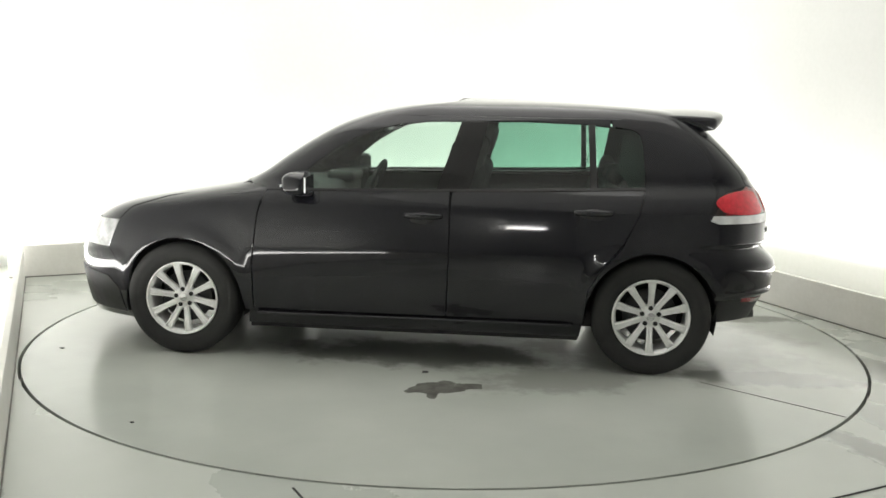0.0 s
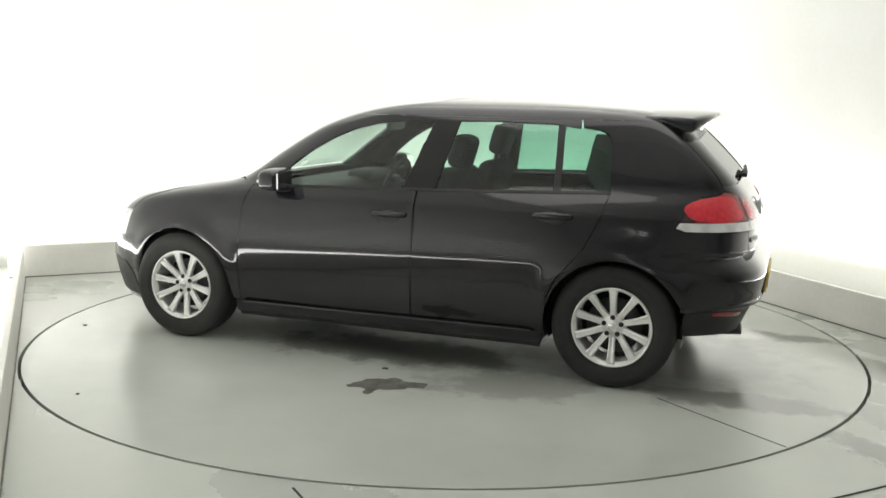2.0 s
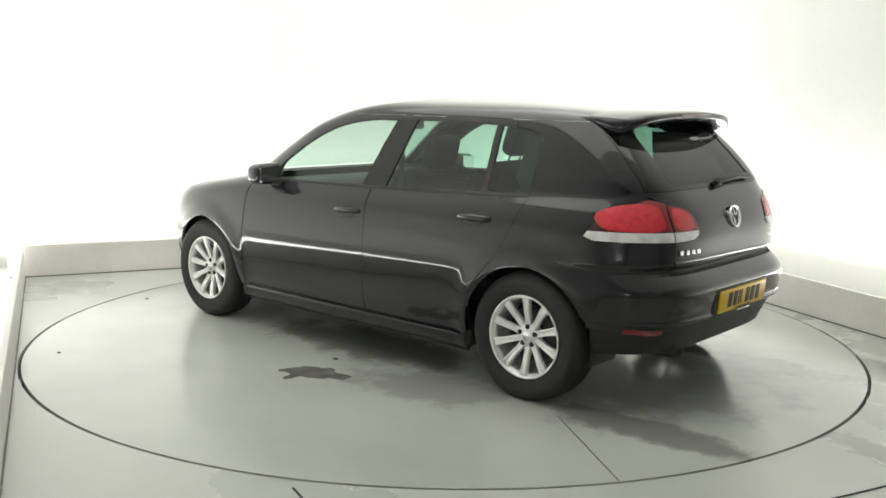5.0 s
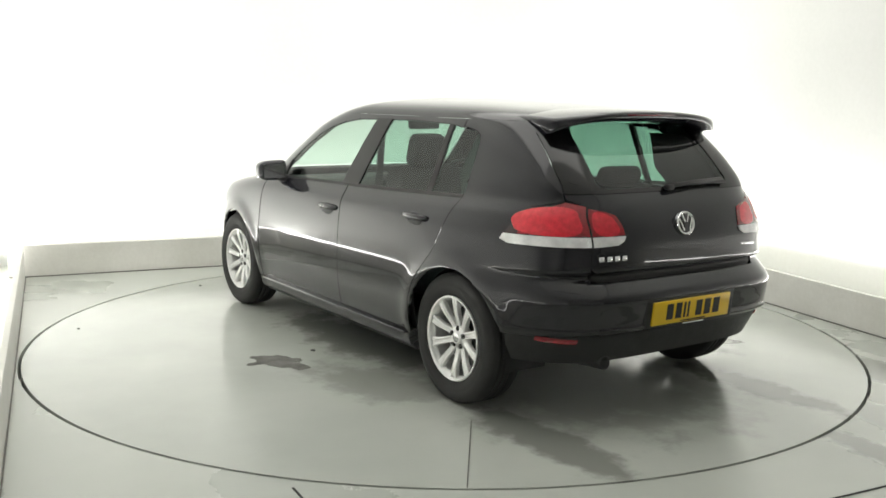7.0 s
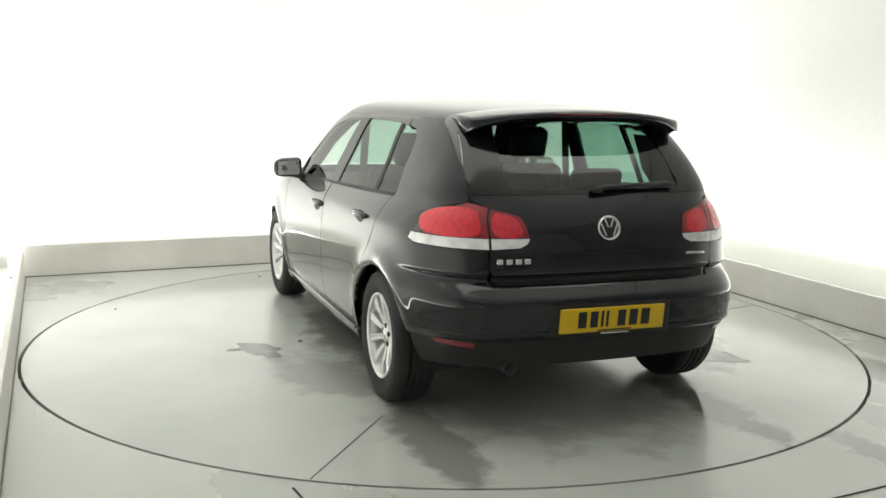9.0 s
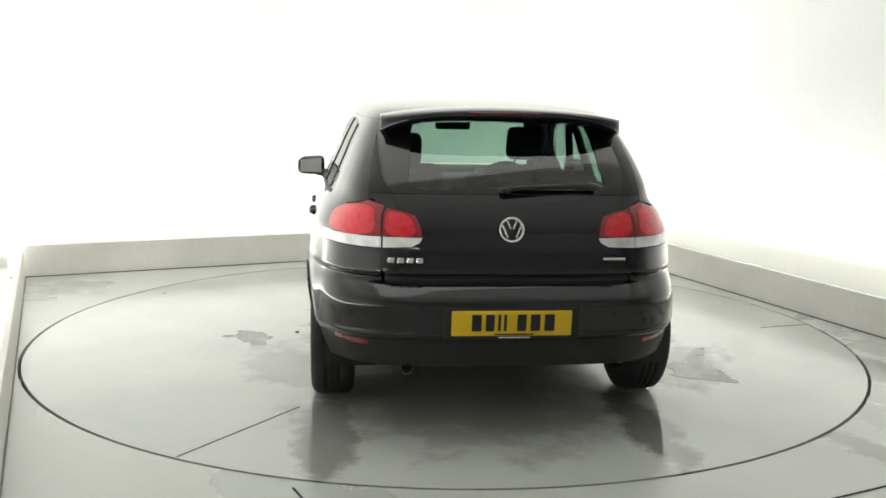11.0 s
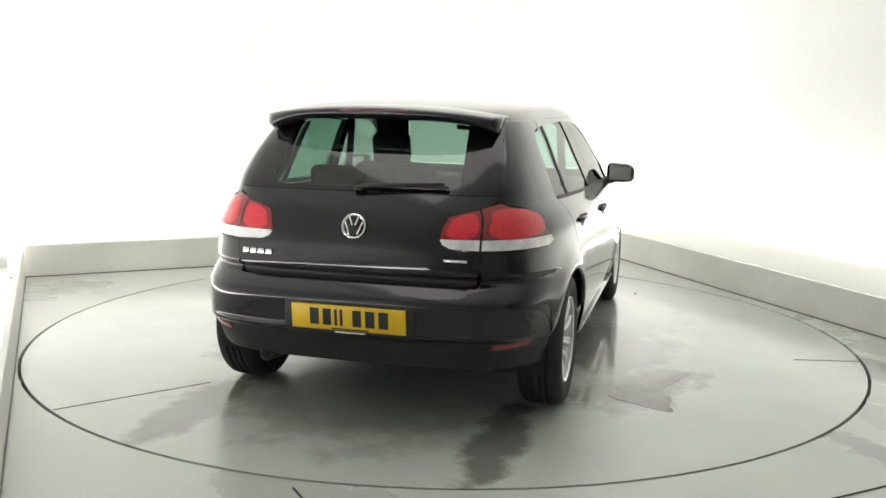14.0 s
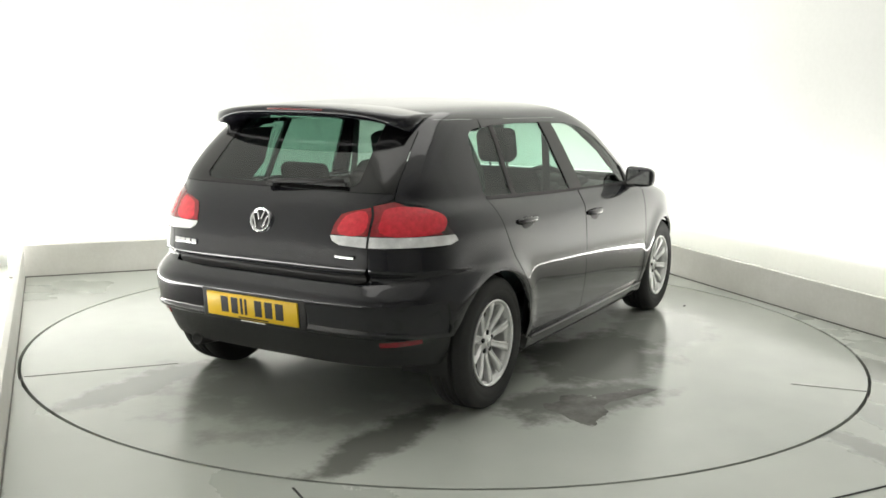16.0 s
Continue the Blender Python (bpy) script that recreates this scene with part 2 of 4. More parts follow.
def build_setting():
    # floor round the turntable, with the pit cut out
    bm = bmesh.new()
    n = 128
    inner = [bm.verts.new(((R + 0.009) * math.cos(2 * math.pi * k / n), (R + 0.009) * math.sin(2 * math.pi * k / n), 0)) for k in range(n)]
    deep = [bm.verts.new((v.co.x, v.co.y, -0.12)) for v in inner]
    outer = []
    for k in range(n):
        a = 2 * math.pi * k / n
        s = 9.0 / max(abs(math.cos(a)), abs(math.sin(a)))
        outer.append(bm.verts.new((s * math.cos(a), s * math.sin(a), 0)))
    for k in range(n):
        j = (k + 1) % n
        bm.faces.new((inner[k], outer[k], outer[j], inner[j]))
        bm.faces.new((deep[k], inner[k], inner[j], deep[j]))
    bm.faces.new(deep)
    tagged(part("floor", bm, FLOOR), "grey-green painted concrete floor with dull sheen", "floor", kind="structure")
    # joints in the floor
    for a, b in (((-0.557, -2.470), (-0.400, -2.759)), ((1.325, -2.539), (2.352, -2.021))):
        d = Vector(b) - Vector(a)
        bm = rbox(bmesh.new(), (0, 0, 0), (d.length, 0.008, 0.003), 0, 1, pose((a[0] + b[0]) / 2, (a[1] + b[1]) / 2, 0.002, 0, 0, math.degrees(math.atan2(d.y, d.x))))
        tagged(part("floor_joint", bm, GAP), "thin dark joint in concrete floor", "joint", kind="structure")
    # boards round three sides
    for name, turn, off, ln, shift in (("board_back", 2.48, 2.72, 5.12, 0.10), ("board_right", 269.36, 2.579, 7.1, 0.90), ("board_left", 89.67, 2.471, 7.1, -1.0)):
        m = BAY @ pose(0, 0, 0, 0, 0, turn)
        bm = rbox(bmesh.new(), (shift, off + 0.02, 0.125), (ln, 0.036, 0.250), 0.004, 2, m)
        # thin dark strip that paints the shade line where board meets floor
        seal = rbox(bmesh.new(), (shift, off - 0.003, 0.004), (ln - 0.01, 0.006, 0.008), 0, 1, m)
        tagged(part("board_foot_shade", seal, FOOT_SHADE), "thin grey strip as painted shade along the foot of the board", "seal", kind="structure")
        tagged(part(name, bm, BOARD), "low cream-painted board standing on the floor", "board", kind="structure")
    # curved white wall behind the boards, running up into the ceiling
    prof = [(3.3, 0.0)] + [(3.3, 0.4 * k) for k in range(1, 8)] + [(3.3 - 0.9 * (1 - math.cos(a)), 3.2 + 1.1 * math.sin(a)) for a in [math.radians(10 * k) for k in range(1, 10)]]
    loop = []
    for cx, cy, a0 in ((1, 1, 0), (-1, 1, 90)):
        for k in range(0, 91, 10):
            loop.append((cx, cy, math.radians(a0 + k)))
    path = lambda d, rad: [Vector((d, -9.0))] + [Vector((cx * (d - rad) + rad * math.cos(a), cy * (d - rad) + rad * math.sin(a))) for cx, cy, a in loop] + [Vector((-d, -9.0))]
    bm = bmesh.new()
    rows = [[bm.verts.new((p.x, p.y, z)) for p in path(d, 1.0)] for d, z in prof]
    for a, b in zip(rows, rows[1:]):
        for i in range(len(a) - 1):
            bm.faces.new((a[i], b[i], b[i + 1], a[i + 1]))
    bmesh.ops.transform(bm, matrix=BAY, verts=bm.verts)
    bmesh.ops.solidify(bm, geom=bm.faces[:], thickness=-0.06)
    tagged(part("wall_cove", bm, WALL, smooth=True), "seamless white painted studio wall", "wall", kind="structure")
    bm = rbox(bmesh.new(), (0, -0.2, 4.36), (6.7, 5.8, 0.1), 0, 1, BAY)
    tagged(part("ceiling", bm, CEIL), "plain white ceiling", "ceiling", kind="structure")
    # unseen grey ceiling and end wall, added to tone down reflections in the car
    bm = rbox(bmesh.new(), (0, -6.12, 4.36), (6.7, 6.0, 0.1), 0, 1, BAY)
    tagged(part("ceiling_unseen", bm, DIM), "unseen grey ceiling added behind the camera", "ceiling", kind="structure")
    bm = rbox(bmesh.new(), (0, -8.6, 2.2), (6.6, 0.1, 4.4), 0, 1, BAY)
    tagged(part("wall_unseen", bm, DIM), "unseen grey wall added behind the camera", "wall", kind="structure")


build_setting()


# ---- turntable with its stains ----
def build_turntable():
    base = new("turntable")
    tagged(base, "round grey-green turntable flush with concrete floor", "turntable")
    part("deck", lathe([(0.0, -0.1), (R - 0.009, -0.1), (R - 0.009, 0.0), (0, 0.0)], 160, "z"), DISC, base)
    return base


turntable = build_turntable()

# ---- the car ----
OX, OY = 0.109, -0.071      # where the car stands on the turntable
car = new("car")
tagged(car, "black five-door hatchback with silver alloy wheels on turntable", "car")


def curve(pairs):
    """A smooth monotone curve through (key, value) pairs."""
    xs, ys = np.array([p[0] for p in pairs], float), np.array([p[1] for p in pairs], float)
    h, d = np.diff(xs), np.diff(ys) / np.diff(xs)
    m = np.zeros(len(xs))
    m[0], m[-1] = d[0], d[-1]
    for i in range(1, len(xs) - 1):
        if d[i - 1] * d[i] > 0:
            w1, w2 = 2 * h[i] + h[i - 1], h[i] + 2 * h[i - 1]
            m[i] = (w1 + w2) / (w1 / d[i - 1] + w2 / d[i])

    def f(x):
        x = min(max(x, xs[0]), xs[-1])
        i = min(max(int(np.searchsorted(xs, x)) - 1, 0), len(h) - 1)
        s = (x - xs[i]) / h[i]
        return float(ys[i] * (1 + 2 * s) * (1 - s) ** 2 + h[i] * m[i] * s * (1 - s) ** 2 + ys[i + 1] * s * s * (3 - 2 * s) + h[i] * m[i + 1] * s * s * (s - 1))
    return f


nose = curve([(0.13, 2.09), (0.30, 2.12), (0.45, 2.13), (0.60, 2.10), (0.70, 2.03), (0.76, 1.94), (0.82, 1.79), (0.87, 1.55), (0.92, 1.25), (0.955, 1.045), (1.01, 0.92),
              (1.13, 0.745), (1.23, 0.585), (1.30, 0.455), (1.36, 0.29), (1.40, 0.11), (1.428, -0.14), (1.444, -0.34), (1.450, -0.46)])
tail = curve([(0.15, -1.85), (0.28, -1.895), (0.40, -1.945), (0.428, -1.962), (0.446, -1.992), (0.465, -1.986), (0.53, -1.996), (0.585, -2.004), (0.603, -1.998), (0.63, -1.972), (0.655, -1.945),
              (0.675, -1.922), (0.690, -1.918), (0.704, -1.945), (0.73, -1.948), (0.80, -1.948), (0.88, -1.933), (0.97, -1.887),
              (1.05, -1.825), (1.15, -1.735), (1.27, -1.615), (1.33, -1.55), (1.36, -1.515), (1.385, -1.46), (1.405, -1.36), (1.424, -1.12), (1.438, -0.84), (1.450, -0.54)])
wide = curve([(0.15, 0.78), (0.22, 0.835), (0.26, 0.845), (0.35, 0.868), (0.5, 0.886), (0.6, 0.889), (0.7, 0.885), (0.8, 0.876), (0.87, 0.866), (0.90, 0.852), (0.94, 0.828), (0.97, 0.812),
              (1.05, 0.780), (1.15, 0.735), (1.25, 0.692), (1.31, 0.662), (1.345, 0.642), (1.375, 0.620), (1.40, 0.59), (1.42, 0.535), (1.434, 0.43), (1.444, 0.26), (1.450, 0.06)])
blunt_front = curve([(0.15, 4.0), (0.5, 4.8), (0.7, 5.4), (0.85, 6.2), (0.95, 6.8), (1.05, 8.0), (1.25, 8.0), (1.35, 6.5), (1.450, 4.0)])
blunt_rear = curve([(0.15, 4.8), (0.45, 5.4), (0.60, 5.2), (0.8, 4.9), (0.9, 5.0), (1.0, 6.0), (1.1, 7.8), (1.2, 8.6), (1.35, 8.0), (1.450, 4.0)])
HUB_Z, WB = 0.312, 1.289
XM = -0.2          # where the front half of the plan meets the rear half


def side_angle(x, z):
    if x >= XM:
        u, n = (x - XM) / (nose(z) - XM), blunt_front(z)
        return math.acos(min(1, max(0, u)) ** (n / 2))
    u, n = (x - XM) / (tail(z) - XM), blunt_rear(z)
    return math.pi - math.acos(min(1, max(0, u)) ** (n / 2))


def end_angle(y, z, rear=True):
    n = blunt_rear(z) if rear else blunt_front(z)
    v = min(1, abs(y) / wide(z)) ** (n / 2)
    a = math.asin(v)
    a = math.pi - a if rear else a
    return (2 * math.pi - a if rear else -a) if y < 0 else a


# even steps along the plan outline: angle -> distance
_ang = np.linspace(0, math.pi, 4001)


def _plan(a, z=0.8):
    flip = 1
    if a > math.pi:
        a, flip = 2 * math.pi - a, -1
    if a < 0:
        a, flip = -a, -1
    c, s = math.cos(a), math.sin(a)
    if c >= 0:
        n = blunt_front(z)
        x = XM + (nose(z) - XM) * c ** (2 / n)
    else:
        n = blunt_rear(z)
        x = XM + (tail(z) - XM) * (-c) ** (2 / n)
    y = wide(z) * max(s, 0.0) ** (2 / n)
    return x, y * flip


_pp = np.array([_plan(a) for a in _ang])
_len = np.concatenate([[0], np.cumsum(np.hypot(*np.diff(_pp, axis=0).T))])
TOTAL = float(_len[-1])


def a_to_t(a):
    if a > math.pi:
        return 2 * TOTAL - a_to_t(2 * math.pi - a)
    if a < 0:
        return -a_to_t(-a)
    return float(np.interp(a, _ang, _len))


def t_to_a(t):
    if t > TOTAL:
        return 2 * math.pi - t_to_a(2 * TOTAL - t)
    if t < 0:
        return -t_to_a(-t)
    return float(np.interp(t, _len, _ang))


def skin(t, z):
    x, y = _plan(t_to_a(t), z)
    s = 1 if y >= 0 else -1
    # swelling round the wheel arches, and the crease at handle height
    for hx in (WB, -WB):
        d = math.hypot(x - hx, z - HUB_Z)
        y += s * 0.014 * math.exp(-((d - 0.37) / 0.06) ** 2) * min(1, abs(y) / 0.6)
    # the cabin draws in towards the rear
    if x < XM and z > 0.93:
        f = min(1, (z - 0.93) / 0.1)
        y *= 1 - 0.052 * f * f * (3 - 2 * f) * min(1, (XM - x) / 1.3)
    # the nose is rounded in plan
    if x > 1.5 and z < 1.0:
        f = min(1, (x - 1.5) / 0.6)
        x -= 0.15 * f * f * (3 - 2 * f) * (abs(y) / 0.88) ** 1.6
    return Vector((x, y, z))


def skin_normal(t, z):
    e = 0.012
    du = skin(t + e, z) - skin(t - e, z)
    dv = skin(t, min(z + e, 1.450)) - skin(t, z - e)
    n = du.cross(dv)
    if n.length < 1e-9:
        return Vector((0, 0, 1))
    n.normalize()
    if z > 1.36 and n.z < 0:
        n.negate()
    if z > 1.436:      # the crown of the roof is flat
        n = n.lerp(Vector((0, 0, 1)), min(1, (z - 1.436) / 0.008)).normalized()
    return n


def native(k, a, z):
    if k == "s":
        return a_to_t(side_angle(a, z))
    if k == "r":
        return a_to_t(end_angle(a, z, True))
    if k == "f":
        return a_to_t(end_angle(a, z, False))
    return a


def outline_tz(points, step=0.03):
    out = []
    for i, (k, a, z) in enumerate(points):
        k2, a2, z2 = points[(i + 1) % len(points)]
        n = max(1, int(math.hypot(a2 - a, z2 - z) / step)) if k == k2 else 12
        for j in range(n):
            f = j / n
            zz = z + (z2 - z) * f
            out.append((native(k, a + (a2 - a) * f, zz), zz) if k == k2 else (native(k, a, z) * (1 - f) + native(k2, a2, z2) * f, zz))
    return out


def clip(poly, ax, lim, keep_less):
    out = []
    for i, p in enumerate(poly):
        q = poly[(i + 1) % len(poly)]
        pin, qin = (p[ax] <= lim, q[ax] <= lim) if keep_less else (p[ax] >= lim, q[ax] >= lim)
        if pin:
            out.append(p)
        if pin != qin:
            f = (lim - p[ax]) / (q[ax] - p[ax])
            out.append((p[0] + f * (q[0] - p[0]), p[1] + f * (q[1] - p[1])))
    return out


def panel(name, points, material, parent, label="", off=0.0, thick=0.016, side=1, gt=0.035, gz=0.02, back=False):
    """One sheet of the body skin inside an outline, with turned-in edges. Points: ("s", x, z) on the flank, ("r", y, z) on the rear, ("f", y, z) on the front, ("t", way round, z)."""
    poly = outline_tz(points)
    t0, t1 = min(p[0] for p in poly), max(p[0] for p in poly)
    cells = []
    i = math.floor(t0 / gt)
    while i * gt < t1:
        col = clip(clip(poly, 0, i * gt, False), 0, (i + 1) * gt, True)
        if len(col) >= 3:
            z0, z1 = min(p[1] for p in col), max(p[1] for p in col)
            j = math.floor(z0 / gz)
            while j * gz < z1:
                c = clip(clip(col, 1, j * gz, False), 1, (j + 1) * gz, True)
                if len(c) >= 3:
                    cells.append(c)
                j += 1
        i += 1
    ids, verts, normals, faces = {}, [], [], []

    def vid(p):
        key = (round(p[0], 5), round(p[1], 5))
        if key not in ids:
            nrm = skin_normal(*p)
            ids[key] = len(verts)
            verts.append(skin(*p) + nrm * off)
            normals.append(nrm)
        return ids[key]
    for c in cells:
        f = []
        for p in c:
            k = vid(p)
            if k not in f:
                f.append(k)
        if len(f) >= 3:
            faces.append(f)
    count = {}
    for f in faces:
        for a, b in zip(f, f[1:] + f[:1]):
            count[(a, b)] = count.get((a, b), 0) + 1
    rim = [(a, b) for (a, b), c in count.items() if (b, a) not in count]
    deep = {}

    def vdeep(k):
        if k not in deep:
            deep[k] = len(verts)
            verts.append(verts[k] - normals[k] * thick)
            normals.append(normals[k])
        return deep[k]
    if thick:
        for a, b in rim:
            faces.append([b, a, vdeep(a), vdeep(b)])
    if back:
        for f in list(faces):
            if all(k < len(ids) for k in f):
                faces.append([vdeep(k) for k in reversed(f)])
    area = sum((poly[i][0] * poly[(i + 1) % len(poly)][1] - poly[(i + 1) % len(poly)][0] * poly[i][1]) for i in range(len(poly)))
    if (area < 0) != (side < 0):
        faces = [list(reversed(f)) for f in faces]
    if side < 0:
        verts, normals = [Vector((v.x, -v.y, v.z)) for v in verts], [Vector((v.x, -v.y, v.z)) for v in normals]
    me = bpy.data.meshes.new(name)
    me.from_pydata([v[:] for v in verts], [], faces)
    me.materials.append(material)
    me.shade_smooth()
    me.normals_split_custom_set_from_vertices([n[:] for n in normals])
    ob = new(name, me)
    ob.parent = parent
    if parent is car:
        ob.location = (OX, OY, 0)
    if label:
        tagged(ob, label)
    return ob


def arc(hx, r, a0, a1, n=18):
    return [("s", hx + r * math.cos(math.radians(a0 + (a1 - a0) * k / n)), HUB_Z + r * math.sin(math.radians(a0 + (a1 - a0) * k / n))) for k in range(n + 1)]


def S(*pts):
    return [("s", x, z) for x, z in pts]


def Y(*pts):
    return [("r", y, z) for y, z in pts]


def rounded(points, rounds=2):
    """Cuts the corners off an outline."""
    for _ in range(rounds):
        out = []
        for i, (k, a, z) in enumerate(points):
            _k, a2, z2 = points[(i + 1) % len(points)]
            out += [(k, a * 0.75 + a2 * 0.25, z * 0.75 + z2 * 0.25), (k, a * 0.25 + a2 * 0.75, z * 0.25 + z2 * 0.75)]
        points = out
    return points


def build_body():
    AR = 0.352
    for sd in (1, -1):
        g = 0.0025
        # front door with its window
        door = panel("front_door", S((0.875 - g, 0.27), (0.875 - g, 0.55), (0.845, 0.80), (0.80, 0.935), (0.62, 0.935), (0.30, 0.945), (-0.20 + g, 0.955), (-0.205 + g, 0.6), (-0.19 + g, 0.27)), PAINT, car, side=sd)
        rear = panel("rear_door", S((-0.195 - g, 0.27), (-0.205 - g, 0.6), (-0.21 - g, 0.955), (-0.7, 0.967), (-1.235, 0.985), (-1.20, 0.86), (-1.12, 0.70), (-1.00, 0.56), (-0.945, 0.45), (-0.93, 0.27)), PAINT, car, side=sd)
        panel("front_fender", S((0.88 + g, 0.27), (0.92, 0.27)) + arc(WB, AR, 173, 5) + S((1.655, 0.38), (1.715, 0.50), (1.80, 0.585), (1.70, 0.742), (1.60, 0.815), (1.40, 0.875), (1.15, 0.925), (0.94, 0.965), (0.81, 0.95), (0.855, 0.80), (0.88 + g, 0.55)), PAINT, car, side=sd)
        panel("quarter_panel", S((-0.935 - g, 0.27), (-0.95 - g, 0.45), (-1.005 - g, 0.56), (-1.125 - g, 0.70), (-1.205 - g, 0.86), (-1.24, 0.99), (-1.235, 1.06), (-1.229, 1.13), (-1.219, 1.242), (-1.198, 1.281), (-1.152, 1.303), (-1.06, 1.316), (-1.05, 1.352))
              + Y((0.53, 1.352), (0.592, 1.30), (0.628, 1.16), (0.640, 1.03), (0.64, 1.012)) + S((-1.66, 0.985), (-1.572, 0.836), (-1.62, 0.816)) + Y((0.56, 0.812), (0.56, 0.705), (0.62, 0.704)) + S((-1.675, 0.703), (-1.67, 0.60), (-1.648, 0.42))
              + arc(-WB, AR, 162, -4) + S((-0.94, 0.27)), PAINT, car, side=sd)
        panel("sill", S((0.90, 0.265), (-0.925, 0.265), (-0.915, 0.20), (0.91, 0.20)), PAINT, car, side=sd, off=0.008, thick=0.06)
        panel("sill_trim", S((0.90, 0.20), (-0.915, 0.20), (-0.905, 0.165), (0.91, 0.165)), TRIM, car, side=sd, off=0.0, thick=0.06)
        ledge = part("sill_ledge", rbox(bmesh.new(), (-0.01, sd * 0.843, 0.260), (1.74, 0.05, 0.016), 0.0075, 3), PAINT, car, "", True)
        ledge.location = (OX, OY, 0)
        # windows
        top_f = [(-0.245, 1.325), (-0.05, 1.322), (0.10, 1.305), (0.22, 1.275), (0.34, 1.225), (0.46, 1.155), (0.57, 1.07), (0.66, 0.985), (0.70, 0.945)]
        panel("side_window", S((-0.13, 0.965)) + S(*top_f) + S((0.5, 0.948)), GLASS, door, side=sd, off=-0.004, thick=0)
        panel("side_window", S((-0.30, 0.972), (-0.385, 1.328), (-0.62, 1.332), (-0.925, 1.322), (-0.945, 0.985)), REARGLASS, rear, side=sd, off=-0.004, thick=0)
        panel("quarter_window", S((-0.985, 0.99), (-0.965, 1.318), (-1.06, 1.313), (-1.15, 1.300), (-1.195, 1.278), (-1.216, 1.24), (-1.226, 1.13), (-1.232, 1.06), (-1.232, 0.995)), REARGLASS, car, side=sd, off=-0.004, thick=0)
        panel("window_divider", S((-0.947, 0.975), (-0.927, 1.325), (-0.963, 1.322), (-0.983, 0.975)), TRIM, rear, side=sd)
        panel("centre_pillar", S((-0.125, 0.96), (-0.243, 1.33), (-0.388, 1.333), (-0.302, 0.967)), GLOSSBLACK, car, side=sd, off=0.001)
        panel("front_pillar", S(*top_f[2:]) + S((0.80, 0.94)) + [("f", 0.625, 0.98), ("f", 0.575, 1.15), ("f", 0.495, 1.30), ("f", 0.44, 1.352)] + S((-0.05, 1.352), (-0.05, 1.324)), PAINT, car, side=sd)
        panel("roof_rail", S((-0.05, 1.352), (-0.05, 1.325), (-0.245, 1.329), (-0.6, 1.335), (-0.925, 1.326), (-1.045, 1.311), (-1.045, 1.352)), PAINT, car, side=sd)
        panel("window_seal", S((0.70, 0.937), (0.3, 0.948), (-0.2, 0.957), (-0.7, 0.970), (-1.235, 0.988), (-1.235, 1.0), (-0.7, 0.982), (-0.2, 0.968), (0.3, 0.957), (0.69, 0.948)), TRIM, car, side=sd, off=0.003)
    panel("roof", [("t", a, 1.353) for a in np.linspace(0, 2 * TOTAL, 160)] + [("t", a, 1.4495) for a in np.linspace(2 * TOTAL, 0, 160)], PAINT, car, gz=0.006, gt=0.07, thick=0)
    panel("windscreen", [("f", 0.62, 0.985), ("f", 0.57, 1.15), ("f", 0.49, 1.30), ("f", 0.435, 1.350), ("f", -0.435, 1.350), ("f", -0.49, 1.30), ("f", -0.57, 1.15), ("f", -0.62, 0.985)], GLASS, car, off=-0.003, thick=0)
    panel("bonnet", [("f", 0.66, 0.97), ("s", 1.10, 0.93), ("s", 1.40, 0.88), ("s", 1.605, 0.82), ("s", 1.705, 0.748), ("f", 0.47, 0.735), ("f", 0, 0.725), ("f", -0.47, 0.735)] + [("t", -native("s", x, z), z) for x, z in ((1.705, 0.748), (1.605, 0.82), (1.40, 0.88), (1.10, 0.93))] + [("f", -0.66, 0.97)], PAINT, car)
    fb = [("s", 1.65, 0.38), ("s", 1.72, 0.50), ("s", 1.805, 0.578)]
    panel("front_bumper", [("s", 1.62, 0.16)] + fb + [("f", 0.60, 0.578), ("f", 0.47, 0.60), ("f", -0.47, 0.60), ("f", -0.60, 0.578)] + [("t", -native(*p), p[2]) for p in fb[::-1]] + [("t", -native("s", 1.62, 0.16), 0.16), ("f", 0, 0.15)], PAINT, car)
    for sd in (1, -1):
        panel("headlamp", [("s", 1.81, 0.585), ("s", 1.712, 0.742), ("f", 0.475, 0.728), ("f", 0.475, 0.606), ("f", 0.60, 0.585)], HEADLENS, car, "clear headlamp lens", side=sd)
    low = [("s", 1.70, 0.20), ("s", 1.74, 0.34), ("s", 1.84, 0.41)]
    panel("lower_grille", low + [("f", 0.55, 0.43), ("f", -0.55, 0.43)] + [("t", -native(*p), p[2]) for p in low[::-1]] + [("f", -0.5, 0.20), ("f", 0.5, 0.20)], TRIM, car, "black plastic lower grille", off=0.004, thick=0.012)
    panel("grille", [("f", 0.468, 0.606), ("f", 0.468, 0.728), ("f", -0.468, 0.728), ("f", -0.468, 0.606)], TRIM, car, off=-0.004)
    build_rear()


